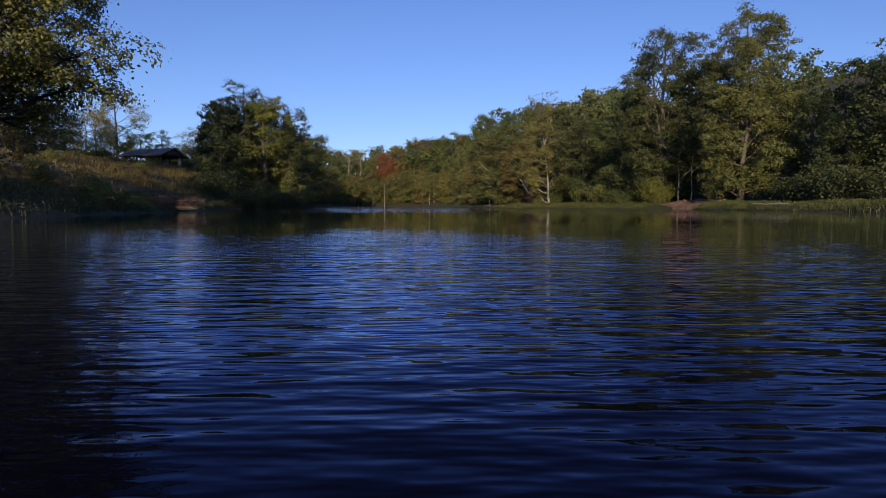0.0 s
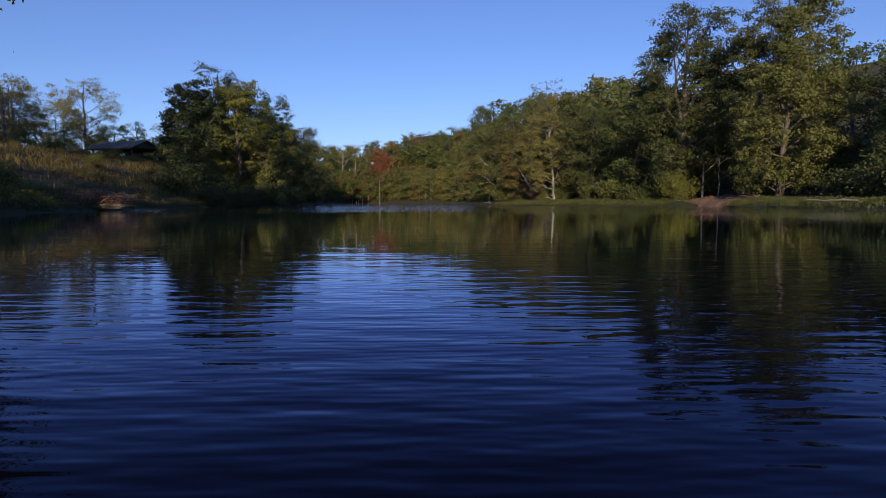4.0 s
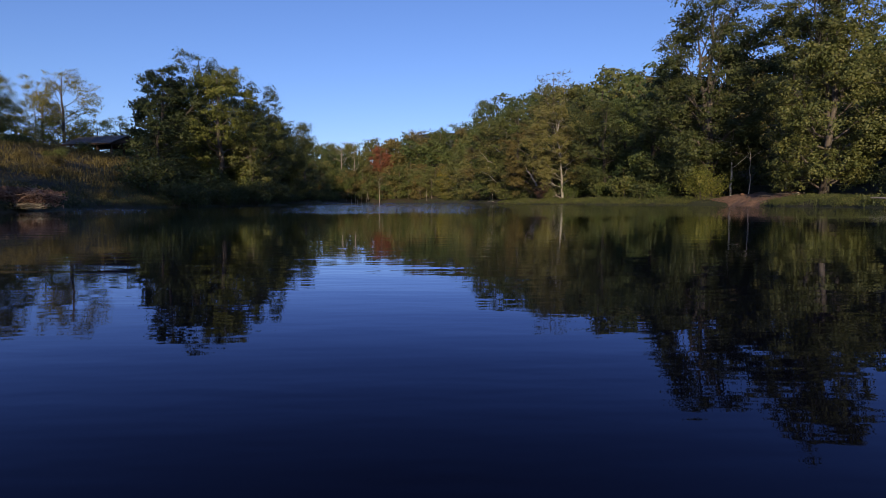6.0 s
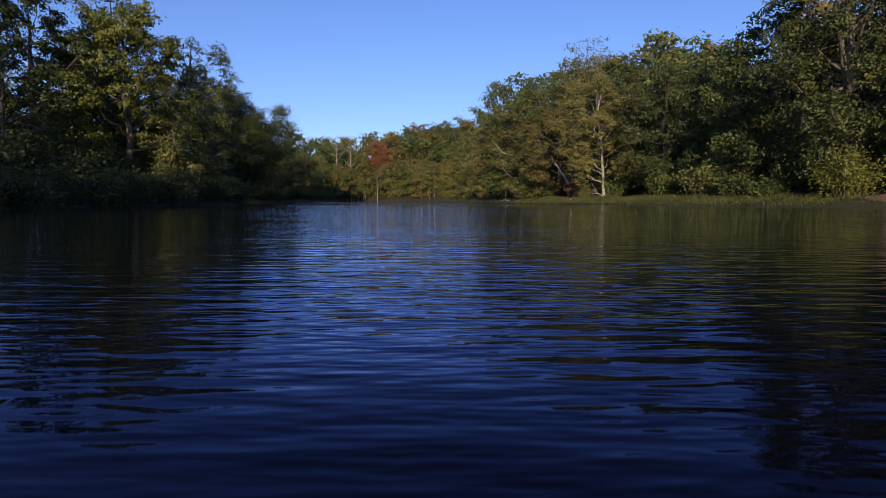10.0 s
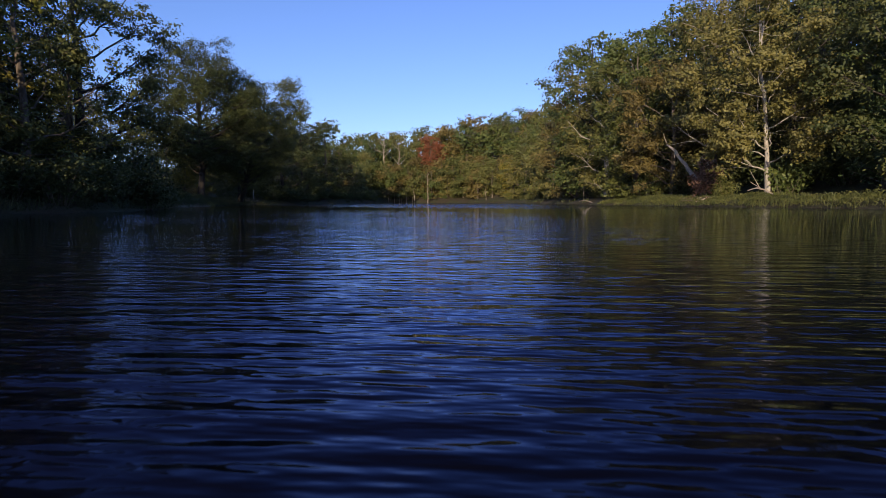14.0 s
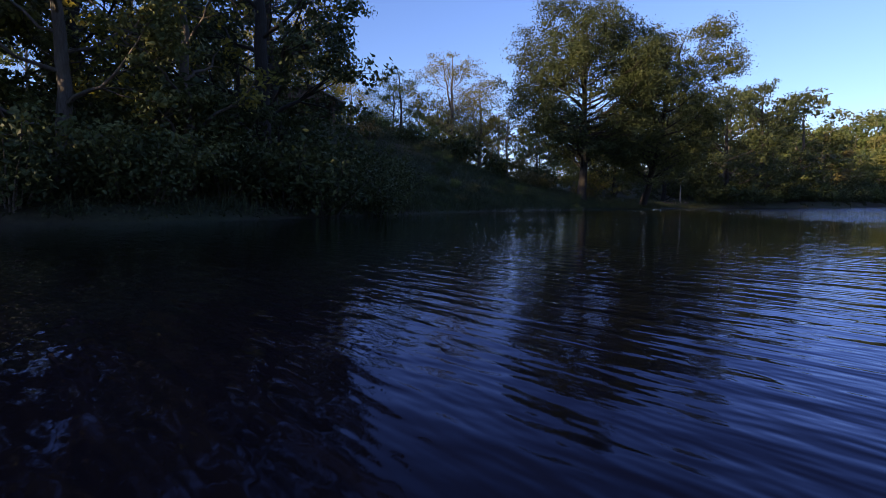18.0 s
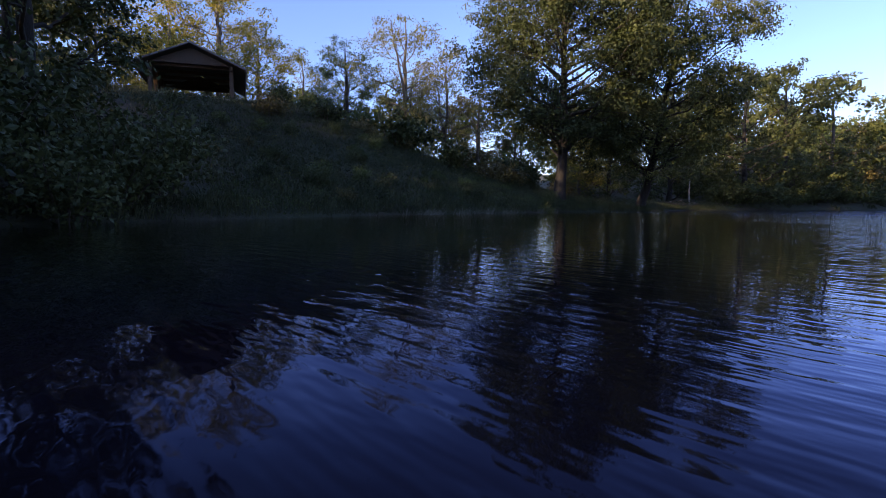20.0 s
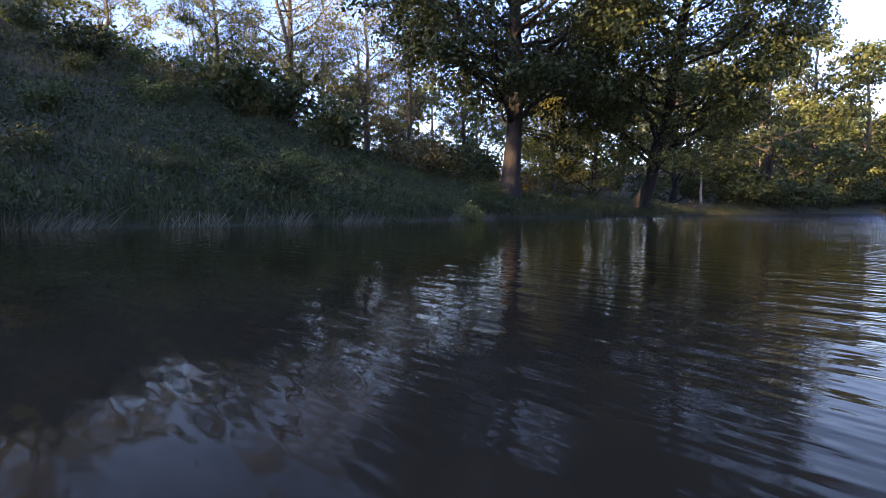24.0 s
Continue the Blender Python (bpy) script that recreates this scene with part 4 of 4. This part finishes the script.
def shore_band(rng, count, y0, y1, right, d0, d1):
    """Places strewn in tufts along one waterline, d0 to d1 metres inland of it."""
    side = SHORE[:17] if right else SHORE[19:]
    side = sorted((q[1], q[0]) for q in side)
    sy, sx = np.array([q[0] for q in side], float), np.array([q[1] for q in side], float)
    tufts = count // 12
    ty = rng.uniform(y0, y1, tufts)
    p = np.column_stack([np.interp(ty, sy, sx) + (1 if right else -1) * rng.uniform(d0, d1, tufts), ty])
    p = p[rng.integers(0, tufts, count)] + rng.normal(size=(count, 2)) * 0.22
    if right:
        p = p[np.abs(p[:, 1] - 68) > 4.6]
    return p[land(p) > -0.02]


weeds("green grassy weeds right down to the opposite waterline", shore_band(rng, 30000, 30, 132, True, -0.6, 3.4), LEAF_OLIVE, 0.42, 0.12, 162)
grass("bank_grass", "tufts of olive grass along the opposite waterline", shore_band(rng, 20000, 30, 132, True, -0.6, 3.2), LEAF_OLIVE, 0.36, 0.016, 163)
weeds("dark green weeds crowding the foot of the high bank", shore_band(rng, 22000, 97, 160, False, -0.7, 1.6), LEAF_WEED, 0.40, 0.085, 164)
grass("bank_grass", "dark grass blades hanging over the water below the bank", shore_band(rng, 16000, 97, 160, False, -0.7, 1.2), LEAF_WEED, 0.42, 0.010, 165)
weeds("dark weeds at the waterline of the near bank", shore_band(rng, 16000, 24, 96, False, -0.6, 1.6), LEAF_WEED, 0.40, 0.11, 166)
weeds("short weeds fringing the opposite water", patch(rng, 22000, 10, 32, 26, 128, -0.9, 1.0, 0.5), LEAF_WEED, 0.35, 0.12, 159)
weeds("short weeds fringing the near water", patch(rng, 20000, -26, -11, 14, 72, -0.9, 1.0, 0.5), LEAF_WEED, 0.35, 0.12, 160)
weeds("short green fringe at the foot of the bank", patch(rng, 26000, -47, -24, 96, 165, -0.9, 0.8, 0.4), LEAF_GREEN, 0.32, 0.10, 161)
weeds("low matted green weeds along the opposite waterline", patch(rng, 30000, 12, 36, 26, 130, 0.0, 3.6, 0.7), LEAF_WEED, 0.5, 0.13, 156)
weeds("dark tangled weeds down to the near waterline", patch(rng, 30000, -34, -12, 16, 76, 0.0, 6.5, 0.8), LEAF_WEED, 0.55, 0.12, 157)
weeds("olive weeds along the far waterline of the near bank", patch(rng, 30000, -47, -34, 130, 172, 0.0, 3.5, 0.7), LEAF_WEED, 0.7, 0.14, 158)
weeds("bright green sunlit tufts at the near waterline", patch(rng, 3400, -22.0, -17.5, 31, 35.8, 0.0, 2.6, 0.45), LEAF_LIME, 0.9, 0.11, 155)


def reed_bed(seed, x, y, length, turn, count, label):
    """A bed of broken pale stalks, leaning all one way and crossing."""
    rng = np.random.default_rng(seed)
    tuft = rng.uniform(-length / 2, length / 2, 9)
    s = tuft[rng.integers(0, 9, count)] + rng.normal(size=count) * 0.16
    px, py = x + s * math.cos(turn), y + s * math.sin(turn)
    out = rng.uniform(-0.15, 0.35, count)
    px, py = px - out * math.sin(turn) * -1, py + out * math.cos(turn) * -1
    sway = 0.40 + 0.30 * np.sin(s * 1.9 + seed) + rng.normal(size=count) * 0.35
    h = rng.uniform(0.10, 0.36, count) * rng.choice([0.7, 1.0, 1.25], count)
    paths = []
    for a, b, w, q in zip(px, py, sway, h):
        foot = np.array([a, b, -0.04])
        paths.append((np.array([foot, foot + np.array([math.cos(turn) * w * q * 0.62 + 0.07, math.sin(turn) * w * q * 0.62, q * 0.6]),
                                foot + np.array([math.cos(turn) * w * q * 1.1 + 0.12, math.sin(turn) * w * q * 1.1, q])]), np.array([0.0042, 0.0038, 0.002])))
    v, f = tubes(paths, 3)
    return tagged(new("reed_bed", mesh_of("reed_bed", v, f, LEAF_REED)), label, "reeds", "reed beds", "stuff")


reed_bed(1, -30.2, 110.3, 4.6, 1.65, 270, "pale broken reed stalks at the foot of the bank")
reed_bed(2, -31.2, 115.2, 4.4, 1.8, 220, "pale leaning reed stalks along the waterline")
reed_bed(3, -34.0, 121.8, 4.0, 2.0, 190, "upright pale reed stalks below the oak")
reed_bed(4, -37.6, 131, 5.0, 1.95, 120, "short pale reed stalks near the leaning sycamore")
reed_bed(5, -28.6, 105.2, 3.0, 1.1, 60, "flattened pale reed stalks in the water")


# ---- brush pile, dead wood, earth bank ----
def brush_pile():
    rng = np.random.default_rng(101)
    root = tagged(new("brush_pile"), "heap of cut reddish brushwood with withered leaves at the waterline", "brush pile")
    root.matrix_basis = pose(-18.9, 39.9, 0.12, 0, 0, -10)
    for k in range(170):
        a = np.array([rng.uniform(-3.8, 1.5), rng.uniform(-0.6, 0.7), rng.uniform(0.02, 0.6)])
        turn, ln = rng.normal() * 0.5 + (math.pi if k % 2 else 0), rng.uniform(0.6, 1.4)
        b = a + np.array([math.cos(turn) * ln, math.sin(turn) * ln * 0.5, rng.uniform(-0.1, 0.9)])
        b[2] = min(max(b[2], 0.05), 0.95 - 0.12 * abs(b[0] + 0.8))
        b[0] = min(max(b[0], -4.2), 1.9)
        p = curve_between(rng, a, b, 6, 0.12, 0.05)
        set_ = [(p, np.linspace(rng.uniform(0.014, 0.034), 0.008, 6))]
        for j in range(4):
            c = p[rng.integers(2, 6)]
            set_.append((np.linspace(c, c + rng.normal(size=3) * np.array([0.3, 0.3, 0.12]) + np.array([0, 0, 0.05]), 3), np.array([0.014, 0.01, 0.006])))
        v, f = tubes(set_, 5)
        part("branch", mesh_of("branch", v, f, BRUSHWOOD, True), root)
    c = np.column_stack([rng.uniform(-4.0, 1.8, 2400), rng.uniform(-0.6, 0.8, 2400), rng.uniform(0.3, 0.95, 2400)])
    c[:, 2] *= 1.12 - 0.12 * np.abs(c[:, 0] + 0.8)
    v, f = blades(rng, c, 0.15, 0.09)
    part("withered_leaves", mesh_of("withered_leaves", v, f, LEAF_DEAD), root)
    c = np.column_stack([rng.uniform(-4.0, 1.8, 500), rng.uniform(-0.7, -0.2, 500), rng.uniform(0.01, 0.25, 500)])
    t = [(np.array([q, q + np.array([rng.normal() * 0.45, rng.normal() * 0.1, rng.uniform(-0.03, 0.1)])]), np.array([0.012, 0.006])) for q in c]
    v, f = tubes(t, 3)
    part("twigs", mesh_of("twigs", v, f, LEAF_REED), root)


brush_pile()


def dead_tree(name, label, seed, x, y, height, limbs, wood=DEADWOOD, thick=None, lean=(0, 0), parent_z=None):
    """A leafless standing trunk with a few broken limbs."""
    rng = np.random.default_rng(seed)
    root = tagged(new(name), label, "dead tree")
    thick = thick or height * 0.014 + 0.03
    p = curve_between(rng, np.array([0, 0, -0.4]), np.array([lean[0], lean[1], height]), 10, 0, height * 0.008)
    v, f = tubes([(p, np.linspace(thick, thick * 0.3, 10))], 8)
    part("trunk", mesh_of("trunk", v, f, wood, True), root)
    for k in range(limbs):
        s = p[rng.integers(4, 10)]
        az, ln = rng.uniform(0, 6.28), height * rng.uniform(0.1, 0.28)
        q = curve_between(rng, s, s + np.array([math.cos(az) * ln, math.sin(az) * ln, ln * rng.uniform(0.3, 1.0)]), 6, 0, ln * 0.03)
        twigs = [(q, np.linspace(thick * 0.35, 0.012, 6))]
        for j in range(3):
            c = q[rng.integers(2, 6)]
            twigs.append((np.linspace(c, c + (rng.normal(size=3) * 0.35 + np.array([0, 0, 0.3])) * ln * 0.5, 3), np.array([thick * 0.15 + 0.008, 0.012, 0.006])))
        v, f = tubes(twigs, 5)
        part("limb", mesh_of("limb", v, f, wood, True), root)
    root.matrix_basis = pose(x, y, ground_z(x, y))
    return root


dead_tree("dead_tree", "bare standing trunk at the head of the lake", 111, -26, 251.5, 10, 7)
dead_tree("dead_tree", "grey leafless tree in the far woods", 112, -44, 264, 18, 16)
dead_tree("dead_tree", "grey leafless tree beside the far woods", 113, -38.5, 265, 17, 14)
stand(make_tree("ash_tree", "tall thin-leaved tree with bare twigs above the woods", 114, 23.5, 4.6, LEAF_PALE, BARK, 0.25, 0.6, 22, 5200, 0.26, trunk=0.24, twigs=8, clump=0.2), 20.5, 117.5)
dead_tree("dead_tree", "slender bare stem standing at the far shore", 115, -6, 246, 5, 3)
dead_tree("dead_tree", "slim bare trunk at the edge of the far woods", 116, 12.5, 150, 6, 4)
dead_tree("dead_tree", "pale leaning trunk beside the far shore", 117, -31, 254.5, 7, 3, DEADWOOD, 0.16, (-1.2, 0))
for k in range(7):
    dead_tree("snag", "thin drowned stem standing in the far shallows", 120 + k, -40 + 1.5 * k + (k % 3) * 0.4, 252.6 + (k % 2), 2.0 + (k * 7 % 5) * 0.7, 0, DEADWOOD, 0.09)
dead_tree("dead_tree", "white-barked trunk catching sun by the bare path", 131, -44.9, 157.4, 3.0, 0, BARK_PALE, 0.16)
dead_tree("sapling", "thin pale stem on the bare earth bank", 132, 31.2, 71.0, 4.6, 3, BARK_PALE, 0.07)
dead_tree("sapling", "slim pale trunk on the bare earth bank", 133, 30.6, 73.2, 7.5, 4, BARK_PALE, 0.13)
dead_tree("sapling", "short forked stem behind the bare earth bank", 134, 32.5, 67.0, 4.0, 4, BARK_PALE, 0.09)


def fallen_trunk(label, seed, a, b, thick, stubs=3):
    rng = np.random.default_rng(seed)
    root = tagged(new("fallen_trunk"), label, "fallen tree")
    a = np.array([a[0], a[1], ground_z(*a[:2]) + a[2]])
    root.matrix_basis = Matrix.Translation(a)
    p = curve_between(rng, np.zeros(3), np.array(b) - np.array([0, 0, 0]), 10, 0.15, 0.05)
    v, f = tubes([(p, np.linspace(thick, thick * 0.45, 10))], 8)
    part("trunk", mesh_of("trunk", v, f, DEADWOOD, True), root)
    for k in range(stubs):
        s = p[rng.integers(3, 10)]
        v, f = tubes([(np.linspace(s, s + rng.normal(size=3) * 0.7 + np.array([0, 0, 0.4]), 4), np.linspace(thick * 0.35, 0.015, 4))], 6)
        part("limb_stub", mesh_of("limb_stub", v, f, DEADWOOD, True), root)


fallen_trunk("pale fallen trunk leaning against the wood's edge", 141, (17.8, 113.2, 1.2), (-1.9, 4.2, 4.0), 0.22)
fallen_trunk("bleached driftwood log lying at the far waterline", 142, (11.8, 137, 0.05), (-1.2, 4.0, 0.15), 0.08, 0)
fallen_trunk("bleached branch lying on the opposite shore", 143, (28.0, 45, 0.05), (-0.8, 4.5, 0.2), 0.10, 0)
fallen_trunk("weathered branch at the foot of the white sycamore", 144, (18.9, 101.6, 0.15), (-1.0, 1.8, 0.35), 0.08)


def earth_bank(label, cx, cy, rx, ry, top, seed):
    """A worn bare-earth bank with lumps and rills, proud of the ground round it."""
    rng = np.random.default_rng(seed)
    root = tagged(new("earth_bank"), label, "earth bank")
    n = 44
    u, w = np.meshgrid(np.linspace(-1, 1, n), np.linspace(-1, 1, n), indexing="ij")
    x, y = cx + u.ravel() * rx, cy + w.ravel() * ry
    r = np.hypot(u.ravel(), w.ravel())
    rim = 1 + 0.18 * np.sin(np.arctan2(w.ravel(), u.ravel()) * 5 + seed)
    up = np.clip(1 - r / rim, 0, 1)
    lumps = np.array([noise.noise((a * 0.9, b * 0.9, seed)) * 0.35 + noise.noise((a * 2.6, b * 2.6, seed)) * 0.16 for a, b in zip(x, y)])
    z = land(np.column_stack([x, y])) + np.minimum(up * 2.2, 1) * (top * 0.55 + 0.9 * lumps) - np.where(up <= 0.02, 0.25, 0)
    i, j = np.meshgrid(np.arange(n - 1), np.arange(n - 1), indexing="ij")
    k = i * n + j
    f = np.stack([k, k + n, k + n + 1, k + 1], -1).reshape(-1, 4)
    part("bare_earth", mesh_of("bare_earth", np.column_stack([x, y, z]), f, EARTH, True), root)
    for k in range(9):
        bm = bmesh.new()
        bmesh.ops.create_icosphere(bm, subdivisions=2, radius=0.22)
        for q in bm.verts:
            q.co *= 1 + 0.35 * noise.noise(q.co * 5 + Vector((k, seed, 0)))
            q.co.z *= 0.6
        at = rng.integers(0, len(x))
        while up[at] < 0.15:
            at = rng.integers(0, len(x))
        st = part("stone", bm_mesh("stone", bm, STONE if k % 2 else EARTH), root)
        st.matrix_basis = pose(x[at], y[at], z[at] + 0.03, 0, 0, 50 * k) @ Matrix.Scale(rng.uniform(0.5, 1.2), 4)
    for k in range(30):
        at = rng.integers(0, len(x))
        while up[at] < 0.05:
            at = rng.integers(0, len(x))
        a = np.array([x[at], y[at], z[at] + 0.03])
        v, f2 = tubes([(curve_between(rng, a, a + np.array([rng.normal() * 0.8, rng.normal() * 0.8, 0.05]), 6, 0.12, 0.03), np.linspace(rng.uniform(0.015, 0.045), 0.008, 6))], 5)
        part("root", mesh_of("root", v, f2, BARK, True), root)
    return root


earth_bank("bare red earth bank trodden down to the water", 30.8, 67.5, 3.6, 6.2, 0.85, 3)
earth_bank("patch of bare reddish earth under the trees", -45.2, 157.2, 1.5, 2.2, 0.3, 7)
earth_bank("small worn earth landing below the woods", 16.8, 109.5, 0.7, 1.2, 0.12, 11)


# ---- picnic shelter ----
def box_part(name, size, place, mat, parent, turn=(0, 0, 0), bevel=0.02, label=""):
    bm = bmesh.new()
    bmesh.ops.create_cube(bm, size=1)
    bmesh.ops.scale(bm, vec=size, verts=bm.verts)
    bmesh.ops.bevel(bm, geom=bm.edges[:], offset=bevel, segments=1, affect="EDGES")
    ob = part(name, bm_mesh(name, bm, mat), parent, label)
    ob.matrix_basis = pose(*place, *turn)
    return ob


def shelter():
    root = tagged(new("picnic_shelter"), "open timber picnic shelter with low grey metal gable roof", "shelter")
    length, width, eave, ridge = 9.0, 6.0, 2.2, 3.5
    root.matrix_basis = pose(-54.0, 105.8, 7.4, 0, 0, -17)
    box_part("floor_slab", (length - 0.4, width - 1.2, 0.5), (0, 0, -0.05), CONCRETE, root)
    pitch = math.degrees(math.atan2(ridge - eave, width / 2))
    slope = math.hypot(ridge - eave, width / 2) + 0.5
    for s in (-1, 1):
        roof = box_part("roof_slope", (length + 1.0, slope, 0.10), (0, s * (width / 4 + 0.22), (eave + ridge) / 2 - 0.02), ROOFING, root, (-s * pitch, 0, 0))
        for k in range(17):
            box_part("standing_seam", (0.05, slope, 0.04), (-length / 2 - 0.4 + k * (length + 0.8) / 16, 0, 0.068), ROOFING, roof, (0, 0, 0), 0.01)
        box_part("fascia", (length + 1.0, 0.05, 0.24), (0, s * (slope / 2 + 0.024), -0.07), TIMBER, roof, (0, 0, 0), 0.01)
        box_part("eave_beam", (length, 0.2, 0.32), (0, s * (width / 2 - 0.5), eave - 0.02), TIMBER, root)
        for k in range(4):
            box_part("post", (0.26, 0.26, eave), (-length / 2 + 0.4 + k * (length - 0.8) / 3, s * (width / 2 - 0.5), eave / 2), TIMBER, root)
    box_part("ridge_cap", (length + 1.0, 0.32, 0.06), (0, 0, ridge + 0.10), ROOFING, root)
    for k in (-1, 1):
        bm = bmesh.new()
        vs = [bm.verts.new((k * (length / 2 + dx), y, z)) for dx in (0.0, -0.08) for y, z in ((-width / 2 + 0.5, eave + 0.1), (width / 2 - 0.5, eave + 0.1), (0, ridge - 0.12))]
        bm.faces.new(vs[:3])
        bm.faces.new(vs[3:][::-1])
        for a in range(3):
            b = (a + 1) % 3
            bm.faces.new((vs[a], vs[a + 3], vs[b + 3], vs[b]))
        bmesh.ops.recalc_face_normals(bm, faces=bm.faces)
        part("gable_panel", bm_mesh("gable_panel", bm, TIMBER), root)
    for k in range(5):
        box_part("tie_beam", (0.14, width - 1.0, 0.22), (-length / 2 + 0.4 + k * (length - 0.8) / 4, 0, eave + 0.03), TIMBER, root)


shelter()
